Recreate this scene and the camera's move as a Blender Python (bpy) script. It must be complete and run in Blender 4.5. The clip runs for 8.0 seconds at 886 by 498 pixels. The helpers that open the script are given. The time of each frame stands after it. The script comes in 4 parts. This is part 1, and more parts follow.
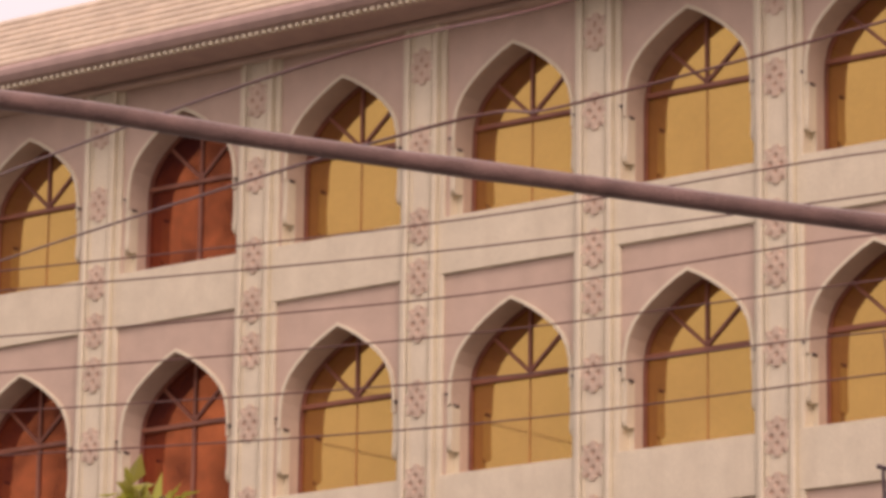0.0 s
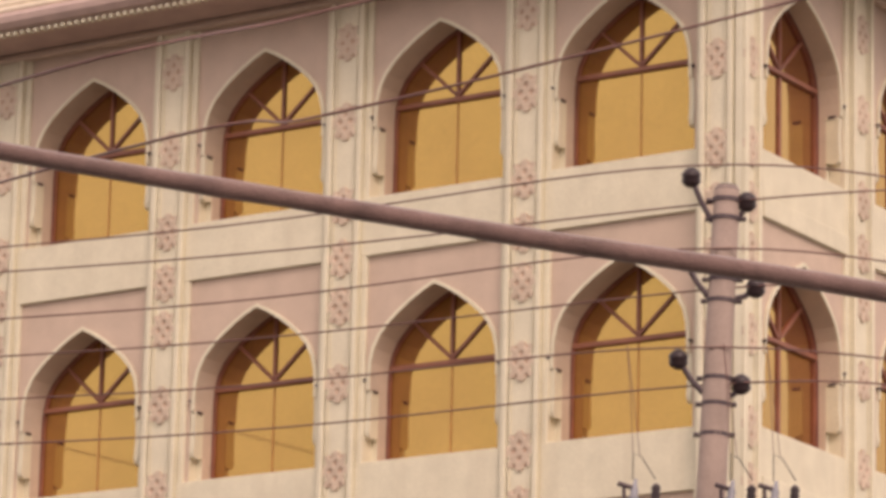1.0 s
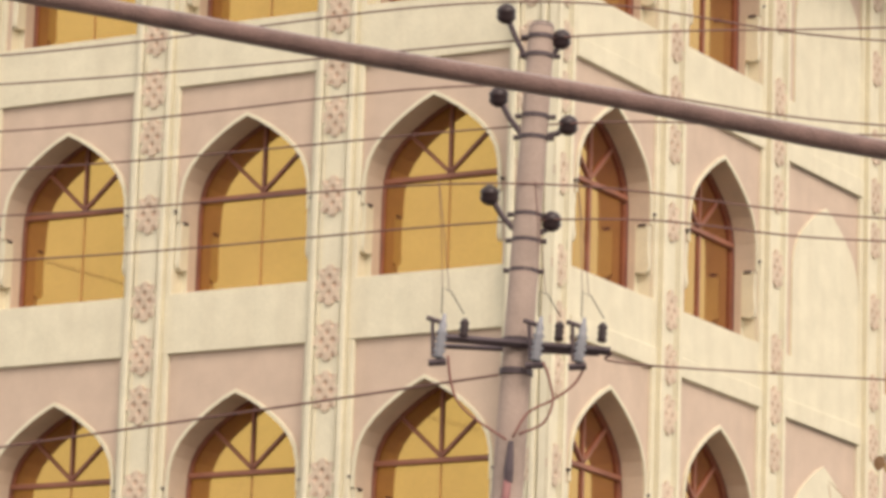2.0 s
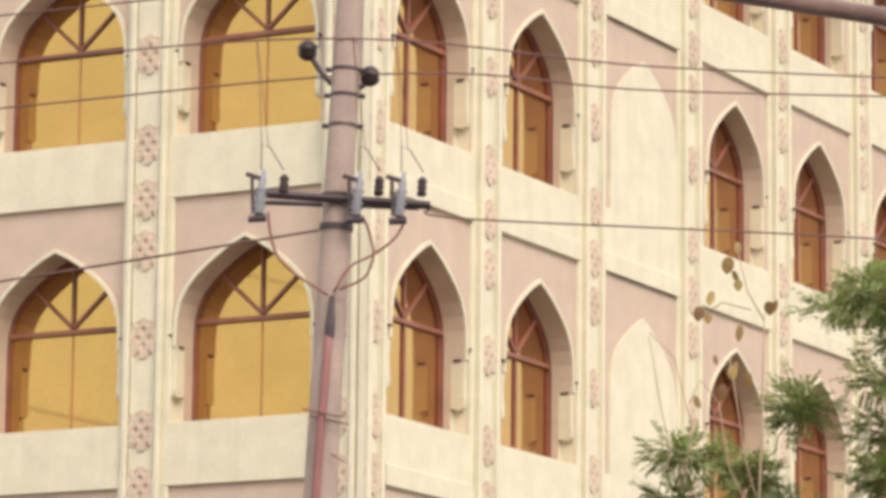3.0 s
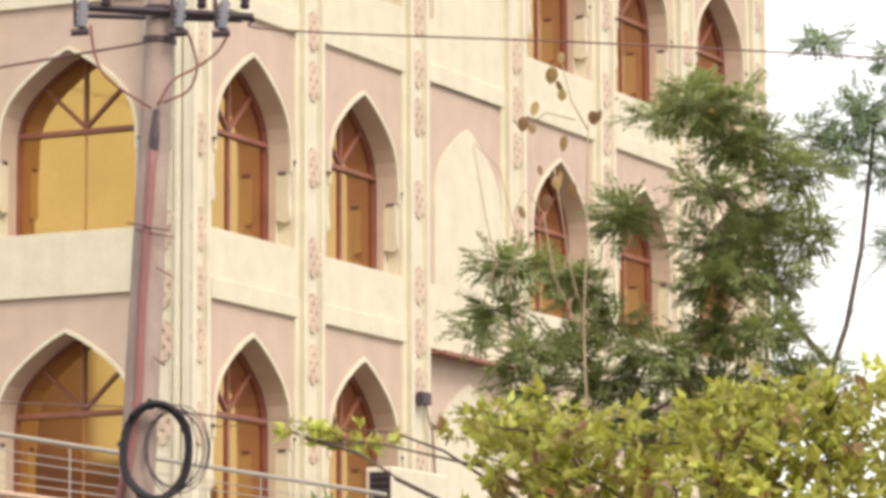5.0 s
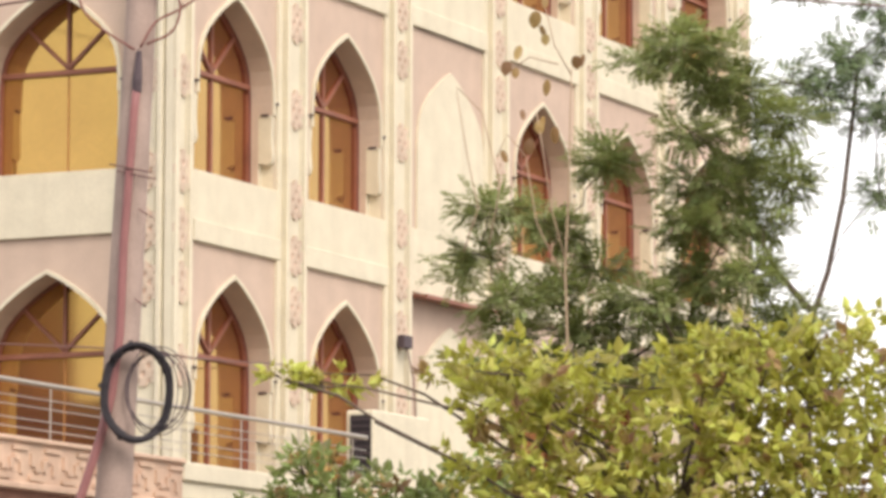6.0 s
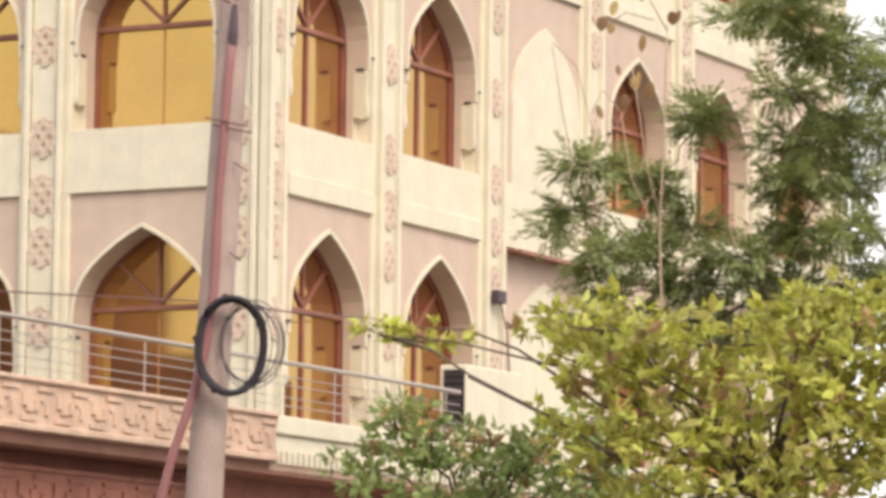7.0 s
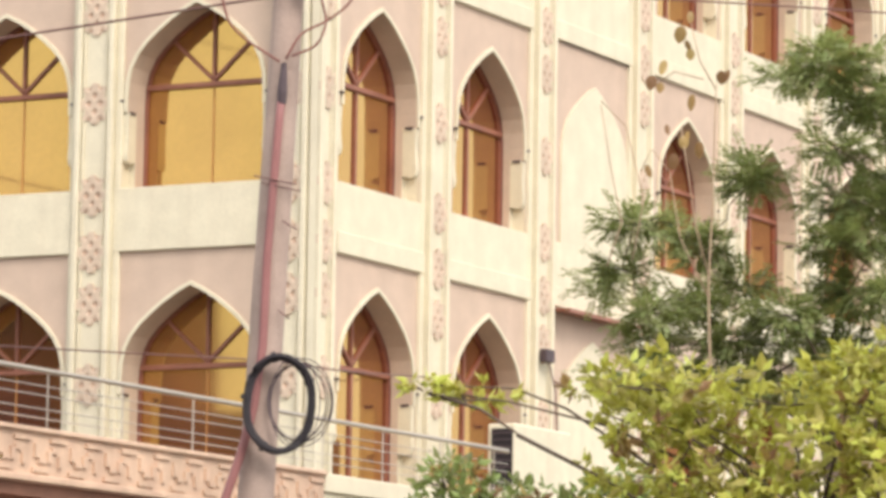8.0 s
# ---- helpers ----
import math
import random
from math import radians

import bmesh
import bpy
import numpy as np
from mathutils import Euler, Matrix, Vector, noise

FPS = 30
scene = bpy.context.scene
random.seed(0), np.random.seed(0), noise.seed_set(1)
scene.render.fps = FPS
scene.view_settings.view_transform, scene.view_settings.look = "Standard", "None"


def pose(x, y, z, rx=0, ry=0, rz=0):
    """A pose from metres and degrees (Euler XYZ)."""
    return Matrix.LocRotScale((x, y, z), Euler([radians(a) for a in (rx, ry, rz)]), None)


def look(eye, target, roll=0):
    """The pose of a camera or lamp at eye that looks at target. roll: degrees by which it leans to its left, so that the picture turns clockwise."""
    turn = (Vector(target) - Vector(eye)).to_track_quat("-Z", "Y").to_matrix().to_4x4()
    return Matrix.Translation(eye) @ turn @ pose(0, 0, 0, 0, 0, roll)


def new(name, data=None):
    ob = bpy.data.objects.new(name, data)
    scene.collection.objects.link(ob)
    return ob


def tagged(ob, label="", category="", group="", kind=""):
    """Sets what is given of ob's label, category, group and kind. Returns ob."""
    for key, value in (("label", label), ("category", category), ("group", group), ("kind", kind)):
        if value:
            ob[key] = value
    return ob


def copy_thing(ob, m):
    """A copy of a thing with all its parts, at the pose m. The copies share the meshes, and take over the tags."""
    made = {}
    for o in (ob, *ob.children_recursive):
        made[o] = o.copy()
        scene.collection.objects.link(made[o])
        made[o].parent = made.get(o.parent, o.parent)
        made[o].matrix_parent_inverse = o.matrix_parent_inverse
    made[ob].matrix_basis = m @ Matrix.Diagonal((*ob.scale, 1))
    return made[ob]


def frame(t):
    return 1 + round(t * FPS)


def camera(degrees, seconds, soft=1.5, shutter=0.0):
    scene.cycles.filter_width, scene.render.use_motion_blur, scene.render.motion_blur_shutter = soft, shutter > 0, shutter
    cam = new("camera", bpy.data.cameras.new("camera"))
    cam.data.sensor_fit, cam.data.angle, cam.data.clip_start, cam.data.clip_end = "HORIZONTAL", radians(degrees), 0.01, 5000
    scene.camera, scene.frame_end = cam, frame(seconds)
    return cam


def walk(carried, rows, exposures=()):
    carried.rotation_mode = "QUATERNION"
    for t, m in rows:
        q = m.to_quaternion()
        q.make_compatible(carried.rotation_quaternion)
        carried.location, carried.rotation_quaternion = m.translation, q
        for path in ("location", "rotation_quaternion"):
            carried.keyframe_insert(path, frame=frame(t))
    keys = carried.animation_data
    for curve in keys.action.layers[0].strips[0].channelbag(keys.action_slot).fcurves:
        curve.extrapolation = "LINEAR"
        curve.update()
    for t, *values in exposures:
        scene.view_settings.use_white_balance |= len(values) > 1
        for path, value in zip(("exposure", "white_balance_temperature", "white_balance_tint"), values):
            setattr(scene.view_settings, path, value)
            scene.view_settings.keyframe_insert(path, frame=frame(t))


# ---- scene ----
cam = camera(11.98, 8.0, soft=3.8)
EYE = (23.172, -41.604, 1.547)
# seconds, eye's shift in height, yaw, pitch, roll
ROWS = [
    (0.0, -0.016, 36.898, 14.261, 0.830),
    (0.5, 0.029, 34.990, 14.171, 0.954),
    (1.0, 0.000, 33.367, 14.443, 1.348),
    (1.5, -0.036, 31.588, 13.322, 1.678),
    (1.7, -0.026, 31.229, 12.930, 1.900),
    (2.8, -0.048, 28.663, 10.699, 0.770),
    (3.0, -0.050, 28.144, 10.433, 0.633),
    (3.5, -0.050, 27.667, 9.332, 0.325),
    (4.0, -0.050, 27.432, 8.874, 0.119),
    (4.5, -0.050, 27.074, 8.382, -0.382),
    (5.0, -0.050, 25.726, 7.887, -0.226),
    (5.2, -0.050, 25.352, 7.807, -0.267),
    (6.3, -0.050, 25.691, 6.933, 0.320),
    (6.5, -0.050, 26.012, 6.906, 0.283),
    (7.0, -0.050, 26.766, 6.503, 0.647),
    (7.5, -0.050, 27.588, 6.610, 0.987),
    (8.0, -0.050, 27.440, 7.290, 0.885),
]
EXPO = [(0.0, -0.33, 7450, 38), (1.0, -0.11, 7350, 28), (1.7, 0.09, 7150, 15), (3.0, 0.27, 6600, 12), (4.5, 0.31, 6560, 12), (6.5, 0.31, 6600, 16), (8.0, 0.45, 6450, 12)]


def view(dz, yaw, pitch, roll):
    eye = Vector(EYE) + Vector((0, 0, dz))
    a, b = radians(yaw), radians(pitch)
    return look(eye, eye + Vector((-math.sin(a) * math.cos(b), math.cos(a) * math.cos(b), math.sin(b))), roll)


walk(cam, [(t, view(dz, yaw, pitch, roll)) for t, dz, yaw, pitch, roll in ROWS], EXPO)

# ---- world and sun ----
world = bpy.data.worlds.new("world")
scene.world = world
world.use_nodes = True
wt = world.node_tree
sky = wt.nodes.new("ShaderNodeTexSky")
sky.sky_type = "NISHITA"
sky.sun_disc = False
sky.sun_elevation, sky.sun_rotation = radians(43), radians(127)
sky.air_density, sky.dust_density, sky.ozone_density = 1.0, 6.0, 0.3
wt.links.new(sky.outputs[0], wt.nodes["Background"].inputs[0])
wt.nodes["Background"].inputs[1].default_value = 0.05
# a thin white cloud deck over it
cloud = wt.nodes.new("ShaderNodeBackground")
cloud.inputs[0].default_value, cloud.inputs[1].default_value = (1.0, 0.985, 0.95, 1), 1.05
both = wt.nodes.new("ShaderNodeAddShader")
wt.links.new(wt.nodes["Background"].outputs[0], both.inputs[0])
wt.links.new(cloud.outputs[0], both.inputs[1])
wt.links.new(both.outputs[0], wt.nodes["World Output"].inputs["Surface"])
sun = bpy.data.lights.new("sun", "SUN")
sun.energy, sun.angle, sun.color = 1.2, radians(20), (1.0, 0.94, 0.85)
sun_ob = new("sun", sun)
sun_ob.matrix_world = look((20, -15, 23.3), (0, 0, 0))


# ---- materials ----
def mat(name, color, rough=0.8, metal=0.0, var=0.12, scale=3.0, bump=0.15, grain=60.0, dirt=None, dirt_amount=0.0, pieces=False, spec=0.4):
    m = bpy.data.materials.new(name)
    m.use_nodes = True
    nt = m.node_tree
    b = nt.nodes["Principled BSDF"]
    tc = nt.nodes.new("ShaderNodeTexCoord")
    geo = nt.nodes.new("ShaderNodeNewGeometry")
    n1 = nt.nodes.new("ShaderNodeTexNoise")
    n1.inputs["Scale"].default_value, n1.inputs["Detail"].default_value = scale, 5.0
    nt.links.new(geo.outputs["Position"], n1.inputs["Vector"])
    n2 = nt.nodes.new("ShaderNodeTexNoise")
    n2.inputs["Scale"].default_value, n2.inputs["Detail"].default_value = grain, 3.0
    nt.links.new(geo.outputs["Position"], n2.inputs["Vector"])
    ramp = nt.nodes.new("ShaderNodeValToRGB")
    e = ramp.color_ramp.elements
    e[0].position, e[1].position = 0.3, 0.7
    e[0].color = (*[c * (1 - var) for c in color], 1)
    e[1].color = (*[min(1, c * (1 + var)) for c in color], 1)
    nt.links.new(n1.outputs["Fac"], ramp.inputs["Fac"])
    out = ramp.outputs["Color"]
    fine = nt.nodes.new("ShaderNodeMixRGB")
    fine.blend_type = "MULTIPLY"
    fine.inputs["Fac"].default_value = 0.35
    nt.links.new(out, fine.inputs["Color1"])
    nt.links.new(n2.outputs["Fac"], fine.inputs["Color2"])
    gain = nt.nodes.new("ShaderNodeMixRGB")
    gain.blend_type = "MULTIPLY"
    gain.inputs["Fac"].default_value = 1.0
    gain.inputs["Color2"].default_value = (1.21, 1.21, 1.21, 1)
    nt.links.new(fine.outputs["Color"], gain.inputs["Color1"])
    out = gain.outputs["Color"]
    if dirt:
        # rain streaks: noise stretched along the height
        mp = nt.nodes.new("ShaderNodeMapping")
        mp.inputs["Scale"].default_value = (5.0, 5.0, 0.35)
        nt.links.new(geo.outputs["Position"], mp.inputs["Vector"])
        n3 = nt.nodes.new("ShaderNodeTexNoise")
        n3.inputs["Scale"].default_value, n3.inputs["Detail"].default_value = 1.0, 6.0
        nt.links.new(mp.outputs["Vector"], n3.inputs["Vector"])
        r3 = nt.nodes.new("ShaderNodeValToRGB")
        r3.color_ramp.elements[0].position, r3.color_ramp.elements[1].position = 0.45, 0.75
        r3.color_ramp.elements[1].color = (dirt_amount, dirt_amount, dirt_amount, 1)
        nt.links.new(n3.outputs["Fac"], r3.inputs["Fac"])
        mx = nt.nodes.new("ShaderNodeMixRGB")
        mx.inputs["Color2"].default_value = (*dirt, 1)
        nt.links.new(r3.outputs["Color"], mx.inputs["Fac"])
        nt.links.new(out, mx.inputs["Color1"])
        out = mx.outputs["Color"]
    if pieces:
        hs = nt.nodes.new("ShaderNodeHueSaturation")
        mr = nt.nodes.new("ShaderNodeMapRange")
        mr.inputs["To Min"].default_value, mr.inputs["To Max"].default_value = 0.5, 1.8
        mh = nt.nodes.new("ShaderNodeMapRange")
        mh.inputs["To Min"].default_value, mh.inputs["To Max"].default_value = 0.455, 0.53
        nt.links.new(geo.outputs["Random Per Island"], mr.inputs["Value"])
        nt.links.new(geo.outputs["Random Per Island"], mh.inputs["Value"])
        nt.links.new(mr.outputs["Result"], hs.inputs["Value"])
        nt.links.new(mh.outputs["Result"], hs.inputs["Hue"])
        nt.links.new(out, hs.inputs["Color"])
        out = hs.outputs["Color"]
    nt.links.new(out, b.inputs["Base Color"])
    b.inputs["Roughness"].default_value = rough
    b.inputs["Metallic"].default_value = metal
    b.inputs["Specular IOR Level"].default_value = spec
    if bump:
        bp = nt.nodes.new("ShaderNodeBump")
        bp.inputs["Strength"].default_value, bp.inputs["Distance"].default_value = bump, 0.01
        nt.links.new(n2.outputs["Fac"], bp.inputs["Height"])
        nt.links.new(bp.outputs["Normal"], b.inputs["Normal"])
    return m


CREAM = mat("cream_paint", (0.69, 0.64, 0.49), dirt=(0.55, 0.47, 0.35), dirt_amount=0.25, var=0.06)
PINK = mat("mauve_pink_paint", (0.56, 0.435, 0.345), dirt=(0.46, 0.33, 0.26), dirt_amount=0.15, var=0.07)
# wall cream darkened towards brown, so the reveals' shade sits in the colour
REVEAL = mat("shaded_reveal_plaster", (0.54, 0.43, 0.34), var=0.08)
ROSE = mat("rose_plaster", (0.58, 0.465, 0.36), var=0.12)
# the same rose, darkened as shade for the hollows of the rosettes
ROSE_SHADE = mat("rose_plaster_shade", (0.46, 0.32, 0.24), var=0.15)
WOOD = mat("red_brown_frame", (0.28, 0.115, 0.075), rough=0.5, var=0.2)
TILE = mat("roof_tile", (0.67, 0.57, 0.44), rough=0.7, var=0.12, dirt=(0.48, 0.37, 0.28), dirt_amount=0.35)
CONCRETE = mat("pole_concrete", (0.385, 0.295, 0.252), rough=0.9, var=0.15, dirt=(0.22, 0.17, 0.15), dirt_amount=0.5)
WIRE = mat("wire", (0.16, 0.08, 0.07), rough=0.6)
STEEL = mat("dull_steel", (0.095, 0.07, 0.078), rough=0.55, metal=0.4)
BLACK = mat("black_rubber", (0.02, 0.016, 0.02), rough=0.6)
CHROME = mat("stainless_steel", (0.60, 0.54, 0.46), rough=0.3, metal=1.0, var=0.04, bump=0.0)
PORCELAIN = mat("grey_porcelain", (0.27, 0.27, 0.30), rough=0.25)
BROWNCER = mat("brown_porcelain", (0.035, 0.02, 0.022), rough=0.4)
REDPVC = mat("faded_red_conduit", (0.29, 0.125, 0.12), rough=0.5)
DROP = mat("brown_red_cable", (0.22, 0.085, 0.07), rough=0.6)
CABLE = mat("grey_brown_cable", (0.21, 0.13, 0.115), rough=0.85, var=0.25, scale=25, bump=0.4, grain=320, spec=0.2)
CABLE.node_tree.nodes["Principled BSDF"].inputs["Sheen Weight"].default_value = 0.7
ASPHALT = mat("asphalt", (0.05, 0.05, 0.05), rough=0.95)
PAVING = mat("paving_concrete", (0.13, 0.12, 0.105), rough=0.9)
GREYWALL = mat("street_wall", (0.19, 0.13, 0.10), rough=0.9, scale=0.25, var=0.6)
DARKGLASS = mat("street_window", (0.03, 0.03, 0.035), rough=0.1, bump=0)
BARK = mat("bark", (0.11, 0.08, 0.06), rough=0.95, var=0.3)


def glass(name, color, veil, rough, patchy=0.06):
    """Mirror-coated tinted glass with a maroon diffuse veil mixed in to redden its dark reflections."""
    m = mat(name, color, rough=rough, metal=1.0, var=patchy, scale=1.2, bump=0.0)
    nt = m.node_tree
    d = nt.nodes.new("ShaderNodeBsdfDiffuse")
    d.inputs["Color"].default_value = (*veil, 1)
    mx = nt.nodes.new("ShaderNodeMixShader")
    mx.inputs["Fac"].default_value = 0.16
    nt.links.new(nt.nodes["Principled BSDF"].outputs[0], mx.inputs[1])
    nt.links.new(d.outputs[0], mx.inputs[2])
    nt.links.new(mx.outputs[0], nt.nodes["Material Output"].inputs["Surface"])
    return m


GOLD = glass("amber_mirror_glass", (0.52, 0.345, 0.10), (0.36, 0.10, 0.11), 0.04)
# darker panes; strong colour blotches paint in patchy orange and dark reflections
AMBER = glass("amber_reflection_glass", (0.26, 0.075, 0.026), (0.28, 0.08, 0.08), 0.06, 0.85)
# maroon-brown that paints the reveal's dark reflection beside the panes
REFLECTION_STRIP = mat("dark_reflection_strip", (0.17, 0.055, 0.055), rough=0.55, var=0.15)
JOINT = mat("amber_joint", (0.48, 0.24, 0.08), rough=0.5)
# eaves render, its base colour darkened to hold the shade under the roof
SHADED_BROWN = mat("shaded_brown_render", (0.46, 0.335, 0.295), var=0.1)


# ---- mesh helpers ----
def obj(name, bm, material, parent=None, label=""):
    bmesh.ops.recalc_face_normals(bm, faces=bm.faces)
    me = bpy.data.meshes.new(name)
    bm.to_mesh(me)
    bm.free()
    me.materials.append(material)
    ob = new(name, me)
    if parent:
        ob.parent = parent
    if label:
        ob["label"] = label
    return ob


def part(name, bm, material, parent, label=""):
    return obj(name, bm, material, parent, label)


def smooth(ob):
    for p in ob.data.polygons:
        p.use_smooth = True
    return ob


def empty(name, m=None):
    e = new(name)
    if m is not None:
        e.matrix_world = m
    return e


def box(bm, x0, x1, y0, y1, z0, z1, bevel=0.0):
    vs = [bm.verts.new(p) for p in ((x0, y0, z0), (x1, y0, z0), (x1, y1, z0), (x0, y1, z0), (x0, y0, z1), (x1, y0, z1), (x1, y1, z1), (x0, y1, z1))]
    fs = [bm.faces.new([vs[i] for i in f]) for f in ((0, 1, 2, 3), (4, 5, 6, 7), (0, 1, 5, 4), (1, 2, 6, 5), (2, 3, 7, 6), (3, 0, 4, 7))]
    if bevel:
        es = {e for f in fs for e in f.edges}
        bmesh.ops.bevel(bm, geom=list(es), offset=bevel, segments=1, affect="EDGES", profile=0.5)
    return bm


def boxes(*items, bevel=0.0):
    bm = bmesh.new()
    for it in items:
        box(bm, *it, bevel=bevel)
    return bm


def prism(bm, pts, y0, y1, fill=True):
    """An outline in x, z pushed from y0 to y1."""
    a = [bm.verts.new((x, y0, z)) for x, z in pts]
    b = [bm.verts.new((x, y1, z)) for x, z in pts]
    n = len(pts)
    for i in range(n):
        j = (i + 1) % n
        bm.faces.new((a[i], a[j], b[j], b[i]))
    if fill:
        bm.faces.new(a)
        bm.faces.new(b[::-1])
    return bm


def tube(bm, pts, radii, sides=8, cap=True):
    pts = [Vector(p) for p in pts]
    if not isinstance(radii, (list, tuple)):
        radii = [radii] * len(pts)
    rings = []
    for i, p in enumerate(pts):
        d = (pts[min(i + 1, len(pts) - 1)] - pts[max(i - 1, 0)]).normalized()
        up = Vector((0, 0, 1)) if abs(d.z) < 0.9 else Vector((1, 0, 0))
        u = d.cross(up).normalized()
        v = d.cross(u)
        rings.append([bm.verts.new(p + radii[i] * (math.cos(2 * math.pi * k / sides) * u + math.sin(2 * math.pi * k / sides) * v)) for k in range(sides)])
    for r, s in zip(rings, rings[1:]):
        for k in range(sides):
            bm.faces.new((r[k], r[(k + 1) % sides], s[(k + 1) % sides], s[k]))
    if cap:
        bm.faces.new(rings[0][::-1])
        bm.faces.new(rings[-1])
    return bm


def lathe(bm, base, axis, profile, sides=12):
    """Rings of (distance along the axis, radius)."""
    a = Vector(axis).normalized()
    return tube(bm, [Vector(base) + a * d for d, r in profile], [r for d, r in profile], sides)


# ---- the arcaded building ----
FLOORS = [17.299, 13.958, 10.537, 7.226]
COLS = [-1.695, -4.328, -6.981, -9.728, -12.459, -15.224, -17.86, -20.55]
BAYS = [1.363, 4.236, 10.146, 13.059, 15.994]
BLIND = 7.2
RISE = 2.143
SPRING, STEP, BACK = 0.90, 0.075, 0.18
SOFFIT, PODIUM = 17.82, 4.75
HALF_L, HALF_R = 0.91, 0.92
PIL_L = [-3.01, -5.66, -8.37, -11.10, -13.84, -16.54, -19.2]
PIL_R = [2.72, 5.6, 8.55, 11.55, 14.5]


def arch_side(half, low=0.0):
    """The right edge of an opening from the sill to its peak, as x, z."""
    pts = [(1.0, low), (1.0, SPRING), (1.0, 1.06), (0.985, 1.25), (0.94, 1.42), (0.85, 1.575), (0.72, 1.71), (0.56, 1.835), (0.37, 1.96), (0.18, 2.065), (0.0, RISE)]
    return [(x * half, z) for x, z in pts]


def arch_ring(half, low=0.0):
    r = arch_side(half, low)
    return [(-x, z) for x, z in r[:-1]] + r[::-1]


def wall_panel(x0, x1, z0, z1, xc, zs, half, low):
    """A stretch of wall in the plane y = 0 with an arched opening."""
    bm = bmesh.new()
    side = arch_side(half, low)
    # below the springing the opening steps out to the consoles
    side = [(half + STEP, low), (half + STEP, SPRING)] + side[1:]
    r = [(xc + x, zs + z) for x, z in side]
    l = [(2 * xc - x, z) for x, z in r]
    cache = {}

    def vert(p):
        key = (round(p[0], 4), round(p[1], 4))
        if key not in cache:
            cache[key] = bm.verts.new((p[0], 0, p[1]))
        return cache[key]
    for pts in ([(xc, z0), (x1, z0), (x1, z1), (xc, z1)] + r[::-1] + [(xc, zs + low)], [(xc, z0), (x0, z0), (x0, z1), (xc, z1)] + l[::-1] + [(xc, zs + low)]):
        bm.faces.new([vert(p) for p in pts])
    return bm


def face_wall(half, centres, edges, parent, m, blind=()):
    for xc, (x0, x1) in zip(centres, edges):
        for i, zp in enumerate(FLOORS):
            z1 = SOFFIT + 0.05 if i == 0 else FLOORS[i - 1] - RISE - 0.83
            z0 = zp - RISE - 0.83 if i < 3 else PODIUM - 0.3
            if xc in blind:
                bm = boxes((x0, x1, 0.0, 0.2, z0, z1))
            else:
                bm = wall_panel(x0, x1, z0, z1, xc, zp - RISE, half, 0.0 if i < 3 else PODIUM + 0.12 - (zp - RISE))
            ob = part("wall", bm, PINK, parent)
            ob.matrix_basis = m


RIGHT = pose(0, 0, 0, 0, 0, 90)
building = tagged(empty("corner_building"), "four-storey cream and mauve arcaded building with amber windows", "building")


def edges_of(cs, first, last):
    mids = [(a + b) / 2 for a, b in zip(cs, cs[1:])]
    e = [first] + mids + [last]
    return [tuple(sorted(p)) for p in zip(e, e[1:])]


face_wall(HALF_L, COLS, edges_of(COLS, 0.0, -21.9), building, Matrix.Identity(4))
ALL_R = BAYS[:2] + [BLIND] + BAYS[2:]
face_wall(HALF_R, ALL_R, edges_of(ALL_R, 0.0, 17.6), building, RIGHT, blind=(BLIND,))


